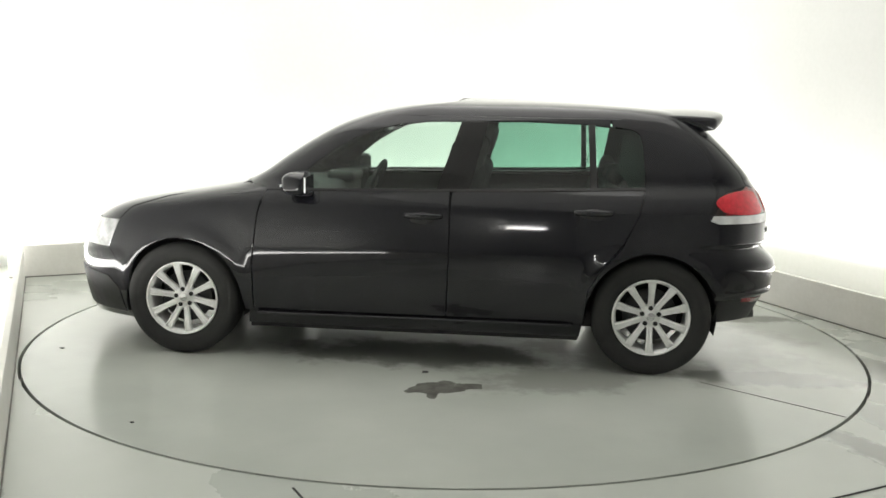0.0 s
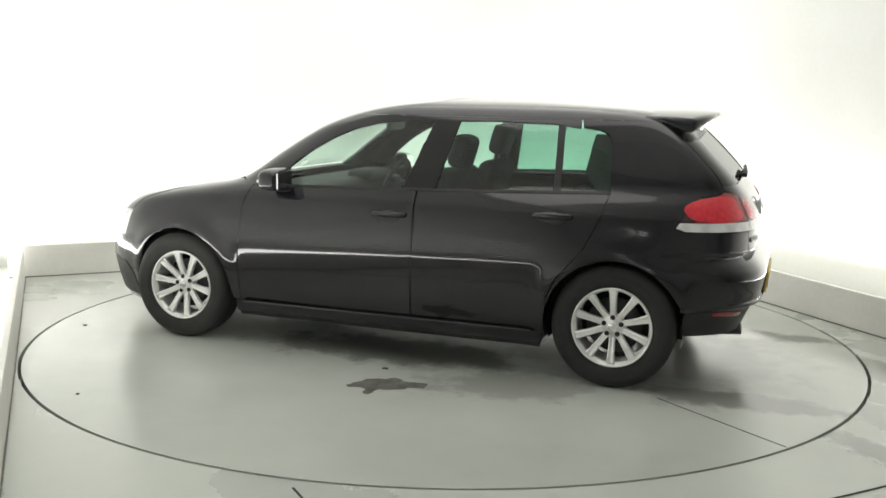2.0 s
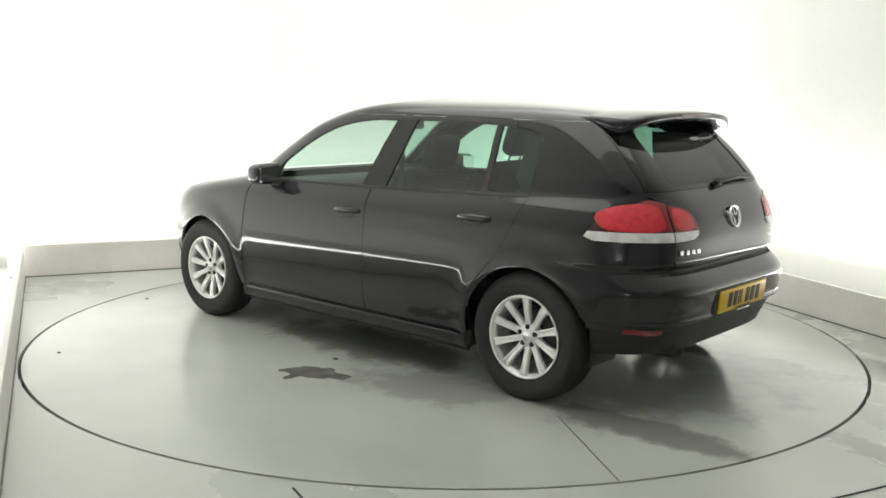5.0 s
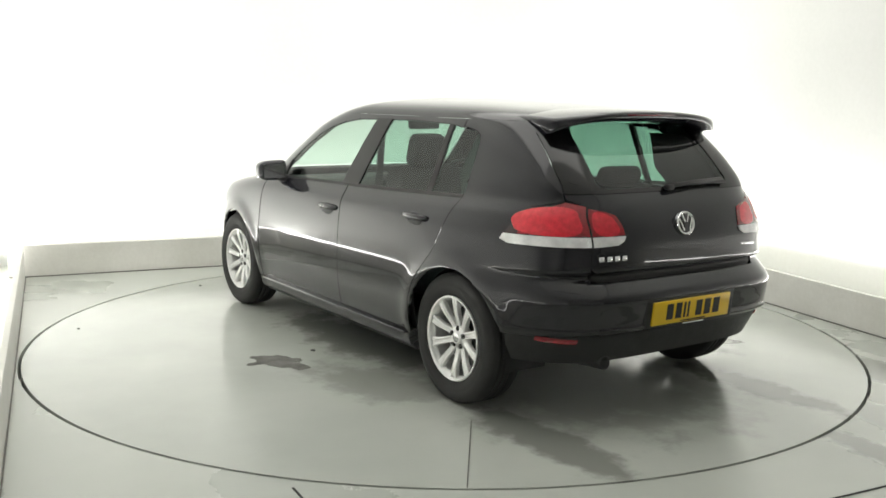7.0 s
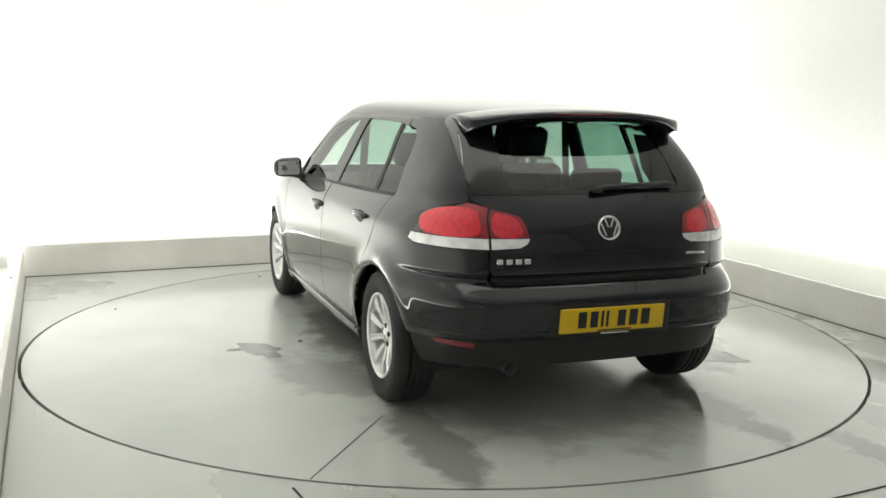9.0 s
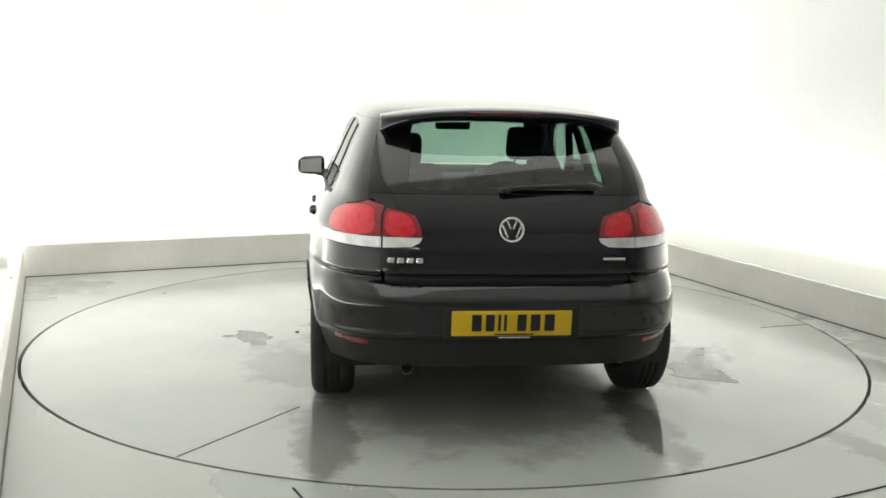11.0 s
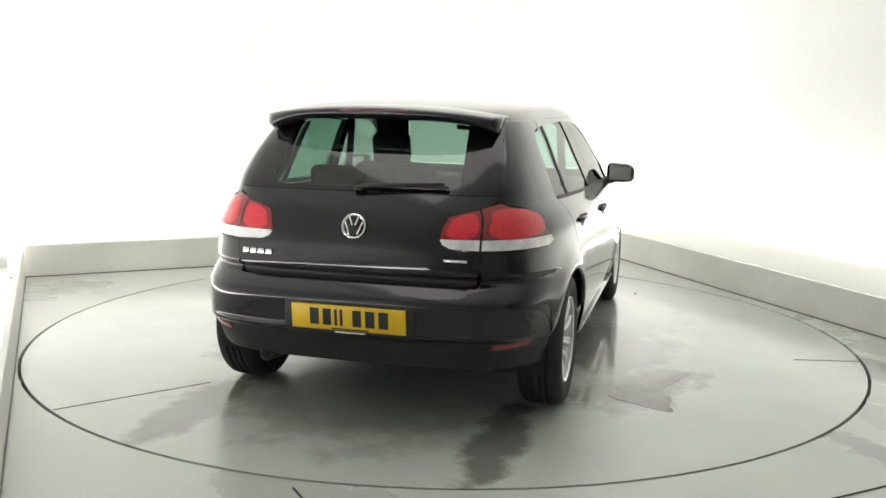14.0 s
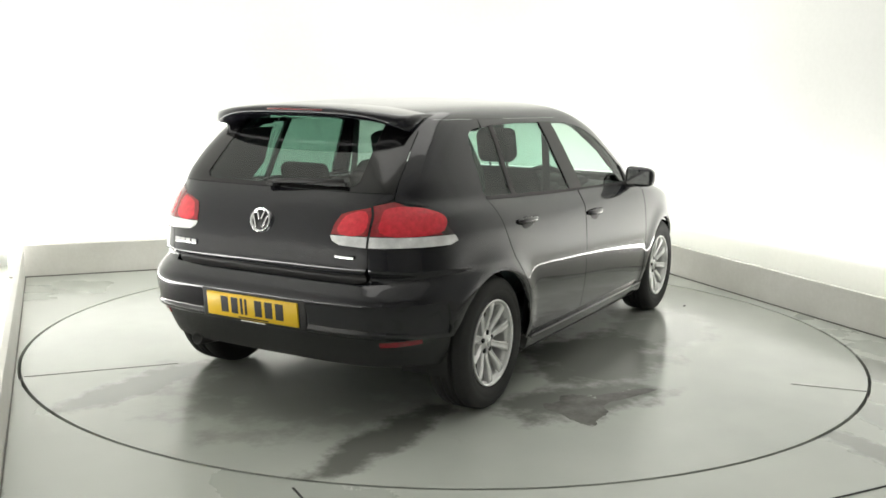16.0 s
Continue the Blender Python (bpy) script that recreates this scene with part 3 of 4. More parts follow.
def build_rear():
    mir = lambda pts: [("r", -y, z) for _, y, z in pts[::-1]]
    edge = Y((0.515, 0.703), (0.545, 0.712), (0.5555, 0.74), (0.5555, 0.992), (0.634, 1.022), (0.634, 1.040))
    gate = panel("tailgate", edge + mir(edge), PAINT, car, gz=0.014)
    panel("gate_recess", Y((0.50, 0.664), (0.54, 0.675), (0.535, 0.705), (0.40, 0.700), (-0.40, 0.700), (-0.535, 0.705), (-0.54, 0.675), (-0.50, 0.664)), TRIM, car, "dark recess under the tailgate", off=-0.004, thick=0.004, gz=0.01)
    frame_l = Y((0.634, 1.043), (0.624, 1.16), (0.588, 1.30), (0.565, 1.35))
    panel("rear_window", frame_l + mir(frame_l), TAILGLASS, gate, off=-0.003, thick=0)
    for sd in (1, -1):
        panel("window_border", Y((0.634, 1.043), (0.624, 1.16), (0.588, 1.30), (0.565, 1.349), (0.42, 1.349), (0.435, 1.30), (0.452, 1.16), (0.462, 1.085), (0.44, 1.066), (0.40, 1.060), (0.40, 1.043)), GLOSSBLACK, gate, side=sd, off=0.001)
    panel("window_border", Y((0.398, 1.043), (0.398, 1.060), (-0.398, 1.060), (-0.398, 1.043)), GLOSSBLACK, gate, off=0.001)
    panel("rear_bumper", [("s", -1.645, 0.42), ("s", -1.665, 0.60), ("s", -1.67, 0.70), ("r", 0.565, 0.70), ("r", 0.545, 0.662)] + Y((-0.545, 0.662), (-0.565, 0.70)) + [("t", 2 * TOTAL - native("s", x, z), z) for x, z in ((-1.67, 0.70), (-1.665, 0.60), (-1.645, 0.42))] + Y((-0.60, 0.43), (0, 0.425), (0.60, 0.43)), PAINT, car, gz=0.009)
    panel("bumper_apron", [("s", -1.62, 0.29), ("s", -1.643, 0.415)] + Y((0.60, 0.425), (0, 0.42), (-0.60, 0.425)) + [("t", 2 * TOTAL - native("s", x, z), z) for x, z in ((-1.643, 0.415), (-1.62, 0.29))] + Y((0, 0.285),), TRIM, car, off=-0.006)


build_body()


def cpart(name, bm, material, parent=None, label="", smooth=True):
    """A part of the car, given in the car's own space."""
    ob = part(name, bm, material, parent or car, label, smooth)
    if parent is None:
        ob.location = (OX, OY, 0)
    return ob


def tube(points, r, steps=10):
    """A round bar along a line of points."""
    bm = bmesh.new()
    pts = [Vector(p) for p in points]
    rings = []
    for i, p in enumerate(pts):
        d = (pts[min(i + 1, len(pts) - 1)] - pts[max(i - 1, 0)]).normalized()
        u = d.cross(Vector((0.13, 0.2, 0.97))).normalized()
        v = d.cross(u)
        rings.append([bm.verts.new(p + (u * math.cos(2 * math.pi * k / steps) + v * math.sin(2 * math.pi * k / steps)) * r) for k in range(steps)])
    for a, b in zip(rings, rings[1:]):
        for k in range(steps):
            bm.faces.new((a[k], a[(k + 1) % steps], b[(k + 1) % steps], b[k]))
    bm.faces.new(rings[0][::-1])
    bm.faces.new(rings[-1])
    bmesh.ops.recalc_face_normals(bm, faces=bm.faces)
    return bm


def build_lamps(gate):
    for sd in (1, -1):
        panel("lamp_housing", Y((0.556, 0.816), (0.556, 0.994), (0.645, 1.014)) + S((-1.655, 0.988), (-1.565, 0.834), (-1.62, 0.812)), GLOSSBLACK, car, "black lamp housing", side=sd, off=-0.004, thick=0.0)
        tl = panel("tail_lamp", Y((0.558, 0.868), (0.558, 0.990), (0.638, 1.008)) + S((-1.745, 0.986), (-1.705, 0.955), (-1.672, 0.905), (-1.656, 0.868)), REDLENS, car, "red tail lamp with clear lower strip", side=sd, off=0.003, thick=0.03)
        panel("smoked_edge", S((-1.748, 0.986), (-1.665, 0.981), (-1.593, 0.868), (-1.653, 0.868), (-1.669, 0.905), (-1.702, 0.952)), SMOKED, tl, "smoked lamp edge", side=sd, off=0.003, thick=0.03)
        panel("reversing_strip", S((-1.576, 0.838), (-1.592, 0.864)) + Y((0.558, 0.864), (0.558, 0.820)) + S((-1.622, 0.822)), CLEARLENS, tl, "clear plastic strip", side=sd, off=0.006, thick=0.03)
        panel("lamp_bowl", rounded(Y((0.580, 0.866), (0.586, 0.962), (0.61, 0.982), (0.66, 0.990), (0.715, 0.982), (0.752, 0.955), (0.772, 0.915), (0.778, 0.866))), BRIGHTRED, tl, "bright red round bowl", side=sd, off=0.0045, thick=0.004)
        il = panel("tail_lamp", Y((0.548, 0.868), (0.548, 0.982), (0.47, 0.968), (0.415, 0.952), (0.392, 0.91), (0.384, 0.868)), REDLENS, gate, "red tail lamp with clear lower strip", side=sd, off=0.005, thick=0.012)
        panel("lamp_bowl", rounded(Y((0.542, 0.866), (0.536, 0.962), (0.51, 0.970), (0.455, 0.956), (0.425, 0.938), (0.402, 0.866))), BRIGHTRED, il, "bright red round bowl", side=sd, off=0.0065, thick=0.004)
        panel("reversing_strip", Y((0.548, 0.820), (0.548, 0.864), (0.383, 0.864), (0.395, 0.842), (0.43, 0.826)), CLEARLENS, il, "clear plastic strip", side=sd, off=0.008, thick=0.014)
        panel("reflector", Y((0.61, 0.390), (0.612, 0.410), (0.68, 0.414), (0.755, 0.424), (0.752, 0.404), (0.68, 0.394)), REDLENS, car, "red rear reflector", side=sd, off=0.0, thick=0.01)


def build_spoiler():
    prof = [(-1.20, 1.410), (-1.32, 1.416), (-1.45, 1.418), (-1.56, 1.416), (-1.65, 1.410), (-1.682, 1.404), (-1.692, 1.396), (-1.694, 1.380), (-1.688, 1.370), (-1.62, 1.354), (-1.54, 1.345), (-1.47, 1.355)]
    bm = bmesh.new()
    rows, n = [], 40
    for k in range(n + 1):
        v = -1 + 2 * k / n
        y = 0.548 * v
        e = abs(v) ** 4
        row = []
        for i, (x, z) in enumerate(prof):
            pull = 0.085 * abs(v) ** 5 * (1 if 3 <= i <= 9 else 0.5)
            squash = 1 - 0.4 * max(0, (abs(v) - 0.84) / 0.16) ** 3
            zc = 1.385 - 0.012 * e
            zz = zc + (z - 1.385 - 0.030 * v * v * (1 if i < 7 else 0.1)) * squash
            zz -= 0.058 * abs(v) ** 5 if 7 <= i <= 10 else 0.012 * abs(v) ** 5 if i == 6 else 0.0
            row.append(bm.verts.new((x + pull, y, zz)))
        rows.append(row)
    for a, b in zip(rows, rows[1:]):
        for i in range(len(prof) - 1):
            bm.faces.new((a[i], a[i + 1], b[i + 1], b[i]))
    bm.faces.new(rows[0])
    bm.faces.new(rows[-1][::-1])
    bmesh.ops.recalc_face_normals(bm, faces=bm.faces)
    sp = cpart("roof_spoiler", bm, PAINT, None, "black roof spoiler over the rear window")
    bm = box_bm(((-1.692, 0, 1.389), (0.008, 0.32, 0.009)), r=0.003)
    part("brake_light", bm, DARKRED, sp, "dark red high brake light", True)


def build_rear_details(gate):
    # wiper
    bm = tube([(-1.84, 0.02, 1.062), (-1.850, -0.02, 1.070), (-1.838, -0.16, 1.077), (-1.824, -0.37, 1.084)], 0.010, 8)
    rbox(bm, (-1.829, -0.19, 1.073), (0.016, 0.40, 0.014), 0.004, 2)
    rbox(bm, (-1.838, 0.015, 1.060), (0.04, 0.045, 0.026), 0.01, 3)
    part("rear_wiper", bm, TRIM, gate, "black rear wiper resting on glass", True)
    # round badge, drawn plain
    m = pose(-1.932, 0, 0.900, 0, 13, 0)
    bm = lathe([(0.0, -0.006), (0.046, -0.006), (0.050, -0.012), (0.054, -0.012), (0.056, -0.004), (0.056, 0.01)], 48, "x")
    bmesh.ops.transform(bm, matrix=m, verts=bm.verts)
    badge = part("round_badge", bm, CHROME, gate, "round chrome badge", True)
    bm = lathe([(0.0, -0.0075), (0.043, -0.0075), (0.044, -0.004)], 40, "x")
    bmesh.ops.transform(bm, matrix=m, verts=bm.verts)
    part("badge_field", bm, INK, badge, "dark badge field", True)
    bm = bmesh.new()
    for a, y, z, ln in ((22, 0.0135, 0.022, 0.042), (-22, -0.0135, 0.022, 0.042), (22, 0.029, -0.008, 0.060), (-22, -0.029, -0.008, 0.060)):
        rbox(bm, (0, 0, 0), (0.006, 0.0085, ln), 0.002, 2, m @ pose(-0.009, y, z, -a, 0, 0))
    part("badge_bar", bm, CHROME, badge, "plain chrome bars", True)
    # plain bars where lettering stands
    rear_x = lambda y, z: skin(native("r", y, z), z).x
    for k in range(4):
        bm = box_bm(((rear_x(0.515 - 0.040 * k, 0.768) - 0.003, 0.515 - 0.040 * k, 0.768), (0.012, 0.030, 0.024)), r=0.003, seg=2)
        part("lettering_bar", bm, CHROME, gate, "small chrome lettering bar", True)
    bm = box_bm(((rear_x(0.455, 0.775) - 0.003, -0.455, 0.775), (0.01, 0.10, 0.013)), r=0.003, seg=2)
    part("lettering_bar", bm, CHROME, gate, "thin chrome lettering bar", True)
    # number plate with plain bars for its characters
    mp = pose(-1.999, 0, 0.508, 0, -6, 0)
    bm = rbox(bmesh.new(), (0.016, 0, -0.002), (0.03, 0.60, 0.15), 0.012, 3, mp)
    holder = cpart("plate_recess", bm, TRIM, None, "black plastic plate mount")
    bm = rbox(bmesh.new(), (-0.004, 0, 0), (0.012, 0.52, 0.111), 0.004, 2, mp)
    plate = part("number_plate", bm, YELLOW, holder, "yellow rear number plate with dark bars", True)
    y = 0.178
    for w in (0.050, 0.046, 0.015, 0.015, 0, 0.048, 0.050, 0.052):
        if w:
            bm = rbox(bmesh.new(), (-0.0108, y - w / 2, 0.004), (0.003, w * 0.82, 0.074), 0.0, 1, mp)
            part("character_bar", bm, INK, plate)
        y -= (w + 0.010) if w else 0.030
    bm = rbox(bmesh.new(), (-0.0108, -0.01, -0.0475), (0.002, 0.17, 0.006), 0, 1, mp)
    part("maker_line", bm, INK, plate)
    # short chrome strip on the bumper lip below the plate
    bm = box_bm(((-2.004, -0.01, 0.446), (0.012, 0.14, 0.007)), r=0.003)
    cpart("plate_foot_strip", bm, CHROME, None, "small bright strip under the plate")
    # exhaust
    bm = lathe([(0.026, 0.16), (0.030, 0.16), (0.032, 0.0), (0.027, -0.004), (0.025, 0.14), (0.0, 0.14)], 28, "x")
    bmesh.ops.transform(bm, matrix=pose(-1.895, 0.437, 0.285, 0, 6, 0), verts=bm.verts)
    cpart("exhaust_pipe", bm, DARKALLOY, None, "dull steel exhaust tailpipe")


def build_side_details():
    def y_at(x, z):
        return skin(native("s", x, z), z).y
    for sd in (1, -1):
        for x, z in ((-0.065, 0.815), (-0.965, 0.858)):
            yy = y_at(x, z)
            # bowl behind the grip, then the grip
            bm = bmesh.new()
            b2 = lathe([(0.0, 0.004), (0.026, 0.004), (0.034, 0.0025), (0.036, -0.004)], 28)
            bmesh.ops.scale(b2, vec=(2.0, 1, 1), verts=b2.verts)
            bmesh.ops.transform(b2, matrix=Matrix.Diagonal((1, sd, 1, 1)) @ pose(x + 0.005, yy, z - 0.004), verts=b2.verts)
            bmesh.ops.recalc_face_normals(b2, faces=b2.faces)
            hd = cpart("door_handle", b2, TRIM, None, "black door handle with curved grip")
            bm = bmesh.new()
            rows = []
            for k in range(15):
                f = -1 + k / 7
                out = 0.024 * (1 - f * f) ** 0.5 - 0.005
                hh = 0.012 + 0.006 * (1 - f * f)
                rows.append([bm.verts.new((x + 0.105 * f, sd * (yy + out + dy), z + 0.012 + dz)) for dy, dz in ((0, -hh), (0.009, -hh * 0.6), (0.010, hh * 0.6), (0, hh), (-0.008, 0))])
            for a, b in zip(rows, rows[1:]):
                for i in range(5):
                    bm.faces.new((a[i], a[(i + 1) % 5], b[(i + 1) % 5], b[i]))
            bm.faces.new(rows[0])
            bm.faces.new(rows[-1])
            bmesh.ops.recalc_face_normals(bm, faces=bm.faces)
            part("grip", bm, PAINT, hd, "glossy black grip", True)
        # wing mirror
        bm = bmesh.new()
        bmesh.ops.create_uvsphere(bm, u_segments=32, v_segments=20, radius=1)
        for v in bm.verts:
            x, y, z = v.co
            sg = lambda q, e: math.copysign(abs(q) ** e, q)
            v.co = (0.092 * sg(x, 0.6) * (1 if x > 0 else 0.45), 0.090 * sg(y, 0.52), 0.062 * sg(z, 0.52) * (1 - 0.14 * y) - 0.006 * y)
        bmesh.ops.transform(bm, matrix=Matrix.Diagonal((1, sd, 1, 1)) @ pose(0.590, 0.918, 0.985, 0, 0, -4), verts=bm.verts)
        bmesh.ops.recalc_face_normals(bm, faces=bm.faces)
        mirror = cpart("wing_mirror", bm, PAINT, None, "black wing mirror housing")
        bm = rbox(bmesh.new(), (0, 0, 0), (0.008, 0.138, 0.088), 0.028, 4)
        for v in bm.verts:
            v.co = (-0.005 if v.co.x < 0 else 0.004, v.co.y, v.co.z * (1 - 1.1 * v.co.y) - 0.05 * v.co.y)
        bmesh.ops.transform(bm, matrix=Matrix.Diagonal((1, sd, 1, 1)) @ pose(0.5475, 0.918, 0.985, 0, 0, -4), verts=bm.verts)
        bmesh.ops.recalc_face_normals(bm, faces=bm.faces)
        part("mirror_glass", bm, MIRROR, mirror, "silvered mirror glass", False)
        bm = rbox(bmesh.new(), (0.0, 0, 0), (0.010, 0.10, 0.014), 0.005, 2, Matrix.Diagonal((1, sd, 1, 1)) @ pose(0.676, 0.925, 0.975, 0, 0, -14))
        part("indicator", bm, CLEARLENS, mirror, "clear indicator strip", True)
        bm = rbox(bmesh.new(), (0, 0, 0), (0.11, 0.12, 0.05), 0.02, 3, Matrix.Diagonal((1, sd, 1, 1)) @ pose(0.60, 0.835, 0.935, 12, 0, 0))
        part("mirror_arm", bm, TRIM, mirror, "", True)
        # small triangle ahead of the front window
        panel("mirror_base", S((0.62, 0.945), (0.585, 1.05), (0.70, 0.948)), TRIM, car, side=sd, off=0.004)
        # wheel arch liners
        for hx in (WB, -WB):
            bm = bmesh.new()
            ring = []
            for k in range(25):
                a = math.radians(-15 + 210 * k / 24)
                ring.append([bm.verts.new((hx + 0.349 * math.cos(a), sd * y, HUB_Z + 0.349 * math.sin(a))) for y in (0.80, 0.56)])
            for a, b in zip(ring, ring[1:]):
                bm.faces.new((a[0], a[1], b[1], b[0]))
            bm.faces.new([r[1] for r in ring])
            bmesh.ops.recalc_face_normals(bm, faces=bm.faces)
            cpart("arch_liner", bm, TRIM)


def build_cabin():
    cpart("floor_pan", box_bm(((0.15, 0, 0.235), (3.3, 1.14, 0.10)), ((-0.02, 0, 0.235), (1.78, 1.56, 0.10)), r=0.02), TRIM)
    cpart("engine_block", box_bm(((1.40, 0, 0.5), (1.0, 1.0, 0.42)), r=0.03), TRIM)
    cpart("boot_lining", box_bm(((-1.42, 0, 0.45), (0.80, 1.06, 0.32)), ((-1.80, 0, 0.62), (0.06, 1.0, 0.5)), r=0.03), DASH)
    for sd in (1, -1):
        panel("door_lining", S((0.84, 0.28), (0.78, 0.94), (-1.22, 0.975), (-1.10, 0.72), (-0.93, 0.5), (-0.93, 0.28)), DASH, car, side=sd, off=-0.05, thick=0.0)
        panel("side_lining", S((-1.05, 0.70), (-1.19, 0.975), (-1.09, 1.10), (-1.12, 1.30), (-1.42, 1.30), (-1.52, 1.18), (-1.62, 1.0), (-1.62, 0.72)), DASH, car, side=sd, off=-0.045, thick=0.0)
    cpart("headliner", box_bm(((-0.58, 0, 1.362), (1.10, 0.84, 0.03)), r=0.014), LINER)
    cpart("parcel_shelf", box_bm(((-1.42, 0, 0.955), (0.66, 1.12, 0.025)), r=0.01), DASH)
    dash = cpart("dashboard", box_bm(((0.78, 0, 0.80), (0.42, 1.42, 0.24)), ((0.70, 0, 0.62), (0.3, 0.3, 0.4)), r=0.07, seg=4), DASH)
    part("instrument_hood", box_bm(((0.62, -0.37, 0.93), (0.18, 0.34, 0.07)), r=0.03), DASH, dash, "", True)
    # steering wheel
    bm = bmesh.new()
    n, k2 = 40, 10
    rings = []
    for i in range(n):
        a = 2 * math.pi * i / n
        rings.append([bm.verts.new(((0.015 * math.sin(2 * math.pi * k / k2)), (0.178 + 0.015 * math.cos(2 * math.pi * k / k2)) * math.cos(a), (0.178 + 0.015 * math.cos(2 * math.pi * k / k2)) * math.sin(a))) for k in range(k2)])
    for i in range(n):
        for k in range(k2):
            bm.faces.new((rings[i][k], rings[(i + 1) % n][k], rings[(i + 1) % n][(k + 1) % k2], rings[i][(k + 1) % k2]))
    rbox(bm, (0.02, 0, 0), (0.05, 0.13, 0.12), 0.02)
    rbox(bm, (0.01, 0, 0), (0.02, 0.35, 0.035), 0.008)
    rbox(bm, (0.01, 0, -0.09), (0.02, 0.04, 0.17), 0.008)
    bmesh.ops.transform(bm, matrix=pose(0.43, -0.37, 0.865, 0, -24, 0), verts=bm.verts)
    bmesh.ops.recalc_face_normals(bm, faces=bm.faces)
    cpart("steering_wheel", bm, TRIM)
    cpart("rear_view_mirror", rbox(rbox(bmesh.new(), (0.27, 0, 1.288), (0.035, 0.23, 0.082), 0.016), (0.29, 0, 1.31), (0.03, 0.03, 0.06), 0.01), TRIM)
    # front seats
    for sd in (1, -1):
        lean = pose(-0.13, 0.365 * sd, 0.52, 0, -16, 0)
        seat = cpart("front_seat", rbox(bmesh.new(), (0.12, 0.365 * sd, 0.47), (0.52, 0.50, 0.17), 0.06, 4), FABRIC, None, "dark fabric front seat")
        bm = rbox(bmesh.new(), (-0.02, 0, 0.255), (0.13, 0.48, 0.63), 0.06, 4, lean)
        for e in (0.22, -0.22):
            rbox(bm, (0.05, e, 0.26), (0.10, 0.07, 0.46), 0.03, 3, lean)
        part("backrest", bm, FABRIC, seat, "", True)
        bm = rbox(bmesh.new(), (0.0, 0, 0.655 if sd > 0 else 0.700), (0.11, 0.225, 0.19), 0.04, 4, lean)
        part("headrest", bm, FABRIC, seat, "", True)
        for e in (0.055, -0.055):
            part("headrest_post", rbox(bmesh.new(), (0.0, e, 0.59), (0.012, 0.012, 0.16), 0.004, 2, lean), DARKALLOY, seat, "", True)
        part("seat_belt", rbox(bmesh.new(), (0, 0, 0), (0.006, 0.045, 0.62), 0.002, 1, pose(-0.27, 0.655 * sd, 1.0, 4 * sd, 0, 0)), TRIM, seat)
    # rear bench
    lean = pose(-0.90, 0, 0.50, 0, -20, 0)
    bench = cpart("rear_bench", rbox(bmesh.new(), (-0.66, 0, 0.46), (0.50, 1.26, 0.16), 0.06, 4), FABRIC, None, "dark fabric rear bench")
    bm = bmesh.new()
    for y, w in ((0.40, 0.46), (-0.40, 0.46), (0, 0.36)):
        rbox(bm, (0, y, 0.25), (0.13, w, 0.56), 0.05, 4, lean)
    part("backrest", bm, FABRIC, bench, "", True)
    for y in (0.40, -0.40, 0.0):
        part("headrest", rbox(bmesh.new(), (0, y, 0.575 if y else 0.55), (0.085, 0.30 if y else 0.2, 0.11), 0.04, 4, lean), FABRIC, bench, "", True)


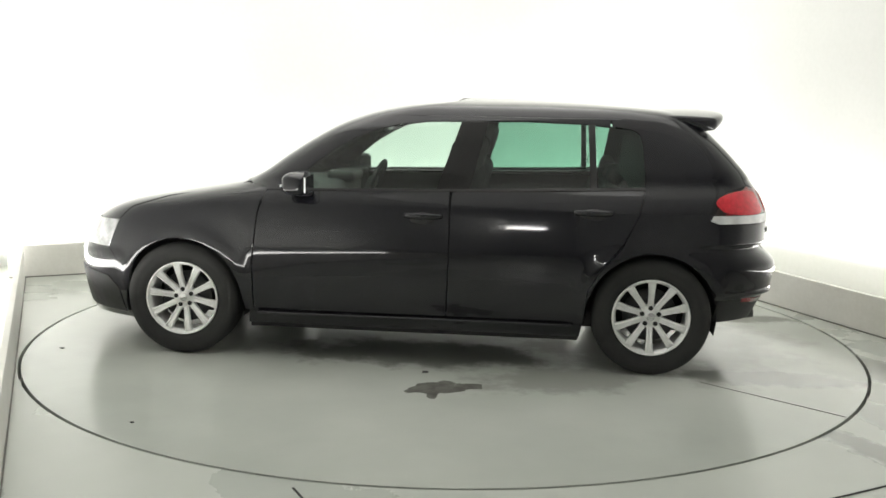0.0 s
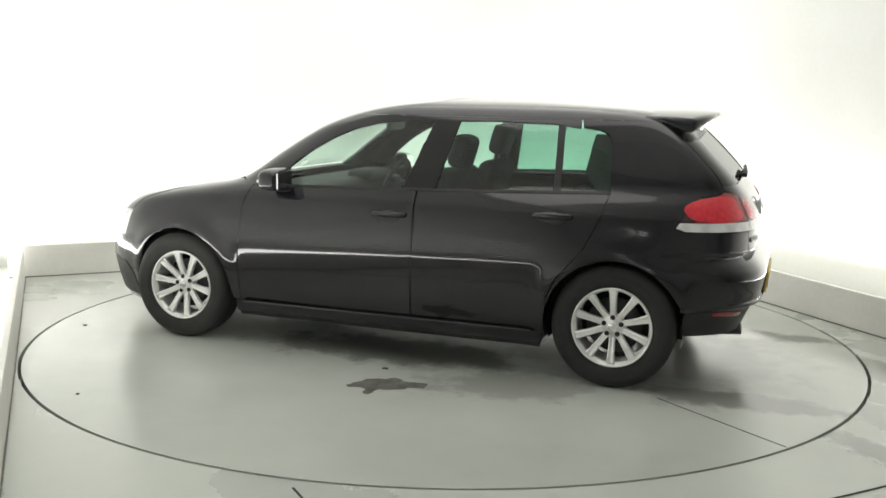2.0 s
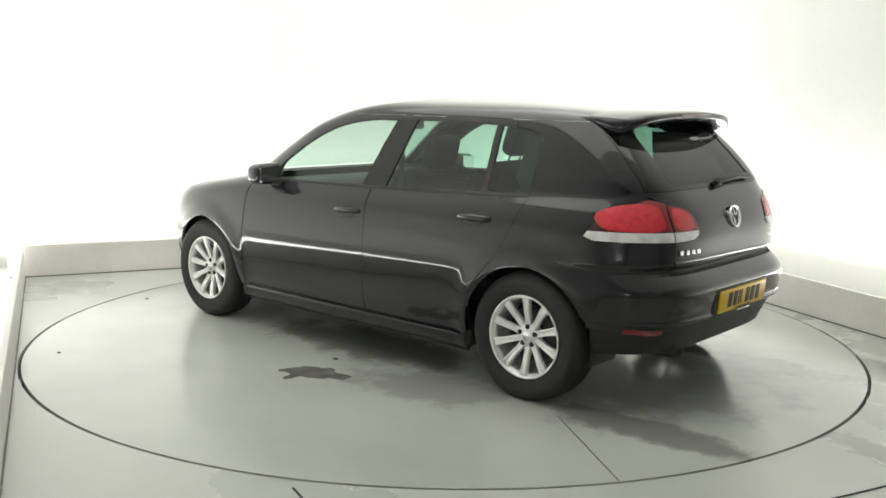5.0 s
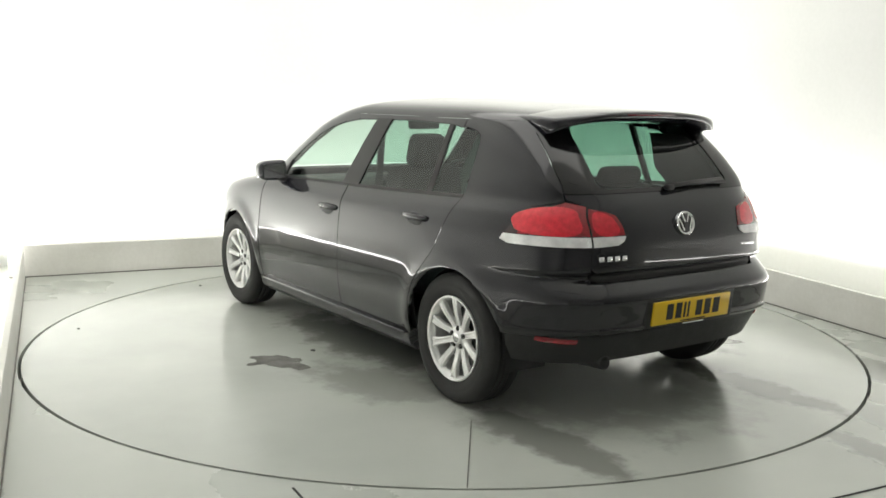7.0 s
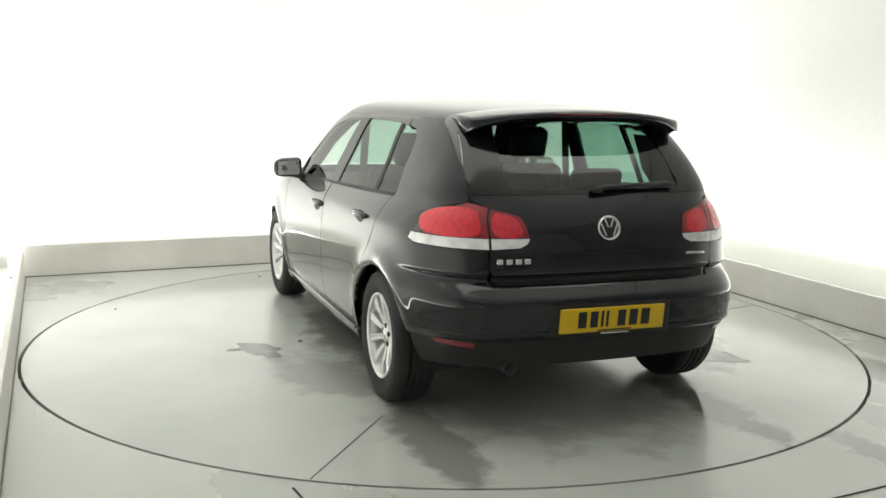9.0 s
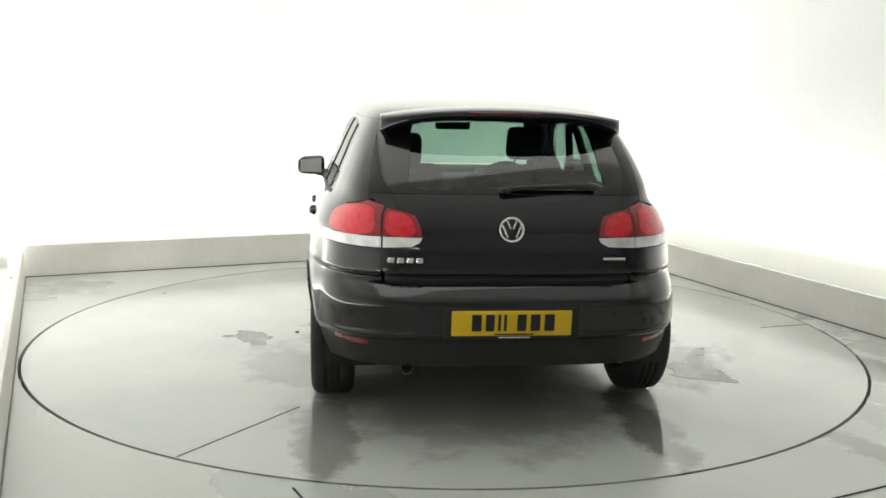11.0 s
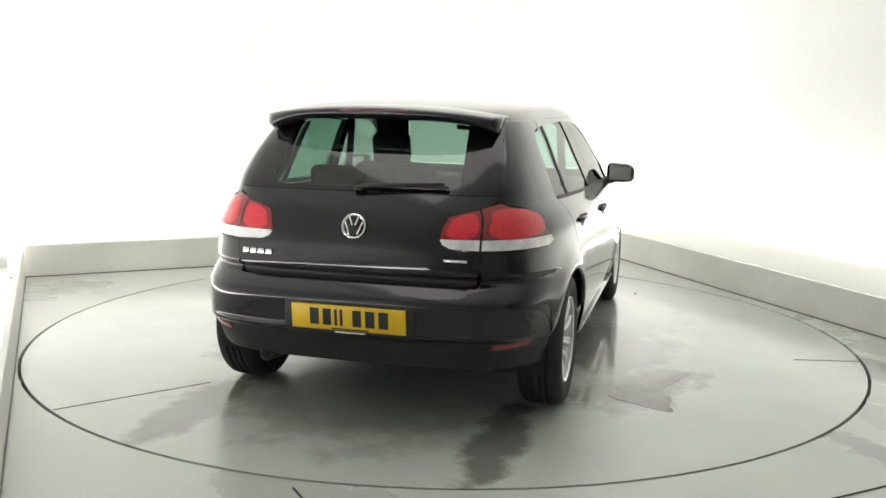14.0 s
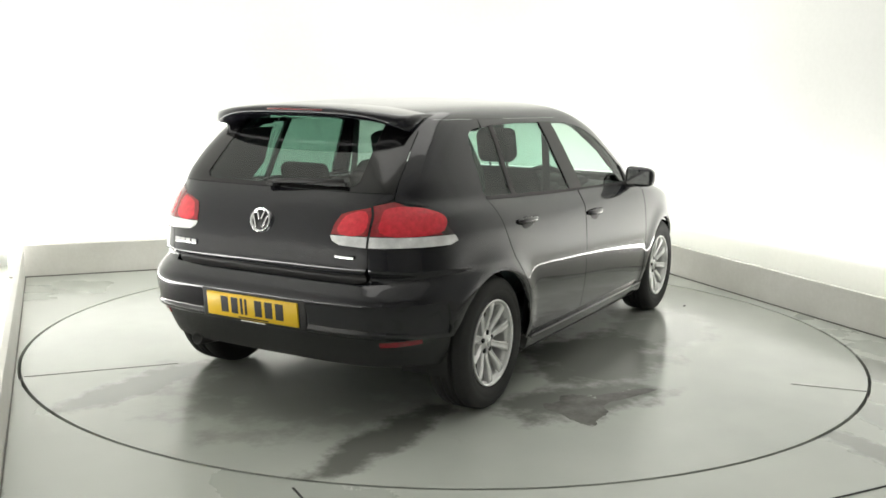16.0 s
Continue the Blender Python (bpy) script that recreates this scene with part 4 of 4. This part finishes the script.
def build_wheel():
    """One road wheel in its own space, face towards +y."""
    hub = new("wheel")
    tagged(hub, "silver ten-spoke alloy wheel with black tyre")
    tread = lathe([(0.205, -0.085), (0.222, -0.098), (0.25, -0.104), (0.285, -0.101), (0.305, -0.090), (0.3145, -0.075), (0.3165, -0.055), (0.3175, -0.052), (0.3175, -0.036), (0.311, -0.034), (0.311, -0.026),
                   (0.3175, -0.024), (0.3178, -0.006), (0.311, -0.004), (0.311, 0.004), (0.3178, 0.006), (0.3175, 0.024), (0.311, 0.026), (0.311, 0.034), (0.3175, 0.036), (0.3175, 0.052), (0.3165, 0.055),
                   (0.3145, 0.075), (0.305, 0.090), (0.285, 0.101), (0.262, 0.1045), (0.258, 0.1025), (0.25, 0.104), (0.222, 0.098), (0.205, 0.085)], 80)
    part("tyre", tread, RUBBER, hub, "black rubber tyre", True)
    rim = part("rim", lathe([(0.19, -0.085), (0.185, 0.0), (0.183, 0.055), (0.188, 0.076), (0.199, 0.082), (0.207, 0.090), (0.205, 0.097), (0.198, 0.096), (0.193, 0.086)], 80), ALLOY, hub, "silver alloy rim", True)
    bm = lathe([(0.0, -0.02), (0.14, -0.02), (0.145, 0.0), (0.14, 0.012), (0.06, 0.014), (0.0, 0.014)], 48)
    part("brake_disc", bm, DARKALLOY, hub, "dull steel brake disc", True)
    for k in range(10):
        b = bmesh.new()
        rows = []
        for f, hw, yo, th in ((0.0, 0.017, 0.058, 0.03), (0.25, 0.0155, 0.066, 0.026), (0.6, 0.0170, 0.080, 0.024), (0.9, 0.0205, 0.086, 0.026), (1.0, 0.026, 0.084, 0.03)):
            r = 0.050 + (0.194 - 0.050) * f
            rows.append([b.verts.new((dx, yy, r)) for dx, yy in ((-hw, yo - th), (-hw, yo - 0.005), (-hw * 0.62, yo), (-hw * 0.25, yo - 0.003), (hw * 0.25, yo - 0.003), (hw * 0.62, yo), (hw, yo - 0.005), (hw, yo - th))])
        for p, q in zip(rows, rows[1:]):
            for i in range(7):
                b.faces.new((p[i], p[i + 1], q[i + 1], q[i]))
        bmesh.ops.transform(b, matrix=pose(0, 0, 0, 0, 36 * k, 0), verts=b.verts)
        bmesh.ops.recalc_face_normals(b, faces=b.faces)
        part("spoke", b, ALLOY, rim)
    bm = lathe([(0.064, 0.02), (0.062, 0.052), (0.052, 0.060), (0.034, 0.060), (0.033, 0.066), (0.028, 0.069), (0.0, 0.070)], 40)
    part("hub_cap", bm, ALLOY, rim, "silver hub centre cap", True)
    for k in range(5):
        a = math.radians(72 * k + 18 + 72)
        bm = lathe([(0.0, 0.0625), (0.011, 0.0625), (0.0125, 0.0605), (0.0125, 0.045)], 14)
        bmesh.ops.translate(bm, vec=(0.046 * math.cos(a), 0.002, 0.046 * math.sin(a)), verts=bm.verts)
        part("wheel_bolt", bm, INK, rim, "dark wheel bolt", True)
    bm = lathe([(0.0, 0.0715), (0.022, 0.0708), (0.024, 0.068)], 24)
    part("cap_emblem", bm, CHROME, rim, "plain round emblem", True)
    return hub


def build_wheels():
    first = build_wheel()
    first.parent = car
    spots = [(hx, sd, turn) for hx, turn in ((WB, 9), (-WB, 0)) for sd in (1, -1)]
    for i, (hx, sd, turn) in enumerate(spots):
        m = pose(hx + OX, sd * 0.762 + OY, 0.3178, 0, 0, 0 if sd > 0 else 180) @ pose(0, 0, 0, 0, turn, 0)
        if i:
            copy_thing(first, m)
        else:
            first.matrix_basis = m


GATE = bpy.data.objects["tailgate"]
build_lamps(GATE)
build_spoiler()
build_rear_details(GATE)
build_side_details()
build_cabin()
build_wheels()


# ---- marks on the turntable ----
SPECKS = ((2.107, 0.798, 0.014), (1.192, 1.921, 0.010), (0.005, 0.918, 0.020), (1.620, -1.068, 0.014))


def build_marks():
    z0, z1 = -0.002, 0.0012
    for a, b in (((-2.046, 1.316), (-1.44, 0.85)), ((0.10, -2.44), (0.02, -2.08))):
        d = Vector(b) - Vector(a)
        bm = rbox(bmesh.new(), (0, 0, 0), (d.length, 0.005, 0.003), 0, 1, pose((a[0] + b[0]) / 2, (a[1] + b[1]) / 2, 0.0008, 0, 0, math.degrees(math.atan2(d.y, d.x))))
        part("plate_joint", bm, FAINT, turntable, "thin dark joint between deck plates")
    shapes = (
        ("puddle", STAIN, [(0.080, 1.308), (0.028, 1.194), (0.017, 1.110), (-0.054, 1.102), (-0.105, 1.050), (-0.196, 1.105), (-0.308, 1.076), (-0.327, 1.150), (-0.225, 1.190), (-0.174, 1.272), (-0.103, 1.260), (-0.111, 1.386), (-0.051, 1.343), (-0.032, 1.248)]),
        ("puddle", STAIN, [(-1.035, -1.099), (-0.930, -1.178), (-0.815, -1.115), (-0.751, -1.276), (-0.603, -1.355), (-0.391, -1.535), (-0.644, -1.458), (-0.855, -1.340), (-0.939, -1.423), (-1.065, -1.405), (-1.191, -1.459), (-1.149, -1.346), (-1.097, -1.243)]),
    )
    for x, y, r in SPECKS:
        pts = [(x + r * random.uniform(0.7, 1.4) * math.cos(a), y + r * random.uniform(0.5, 1.0) * math.sin(a)) for a in [math.radians(60 * k) for k in range(6)]]
        part("grit_speck", blob(pts, z0, 0.004, 1, 0.001), GAP, turntable, "small dark grit speck")
    for name, material, pts in shapes:
        part(name, blob(pts, z0, z1), material, turntable, "dark wet puddle")


build_marks()


# ---- what turns ----
HEADING = ((0, 174.10), (4, 146.14), (8, 117.92), (12, 89.46), (16, 60.74))


def motions():
    for ob in (turntable, car):
        walk(ob, [(t, pose(0, 0, 0, 0, 0, a)) for t, a in HEADING])


motions()
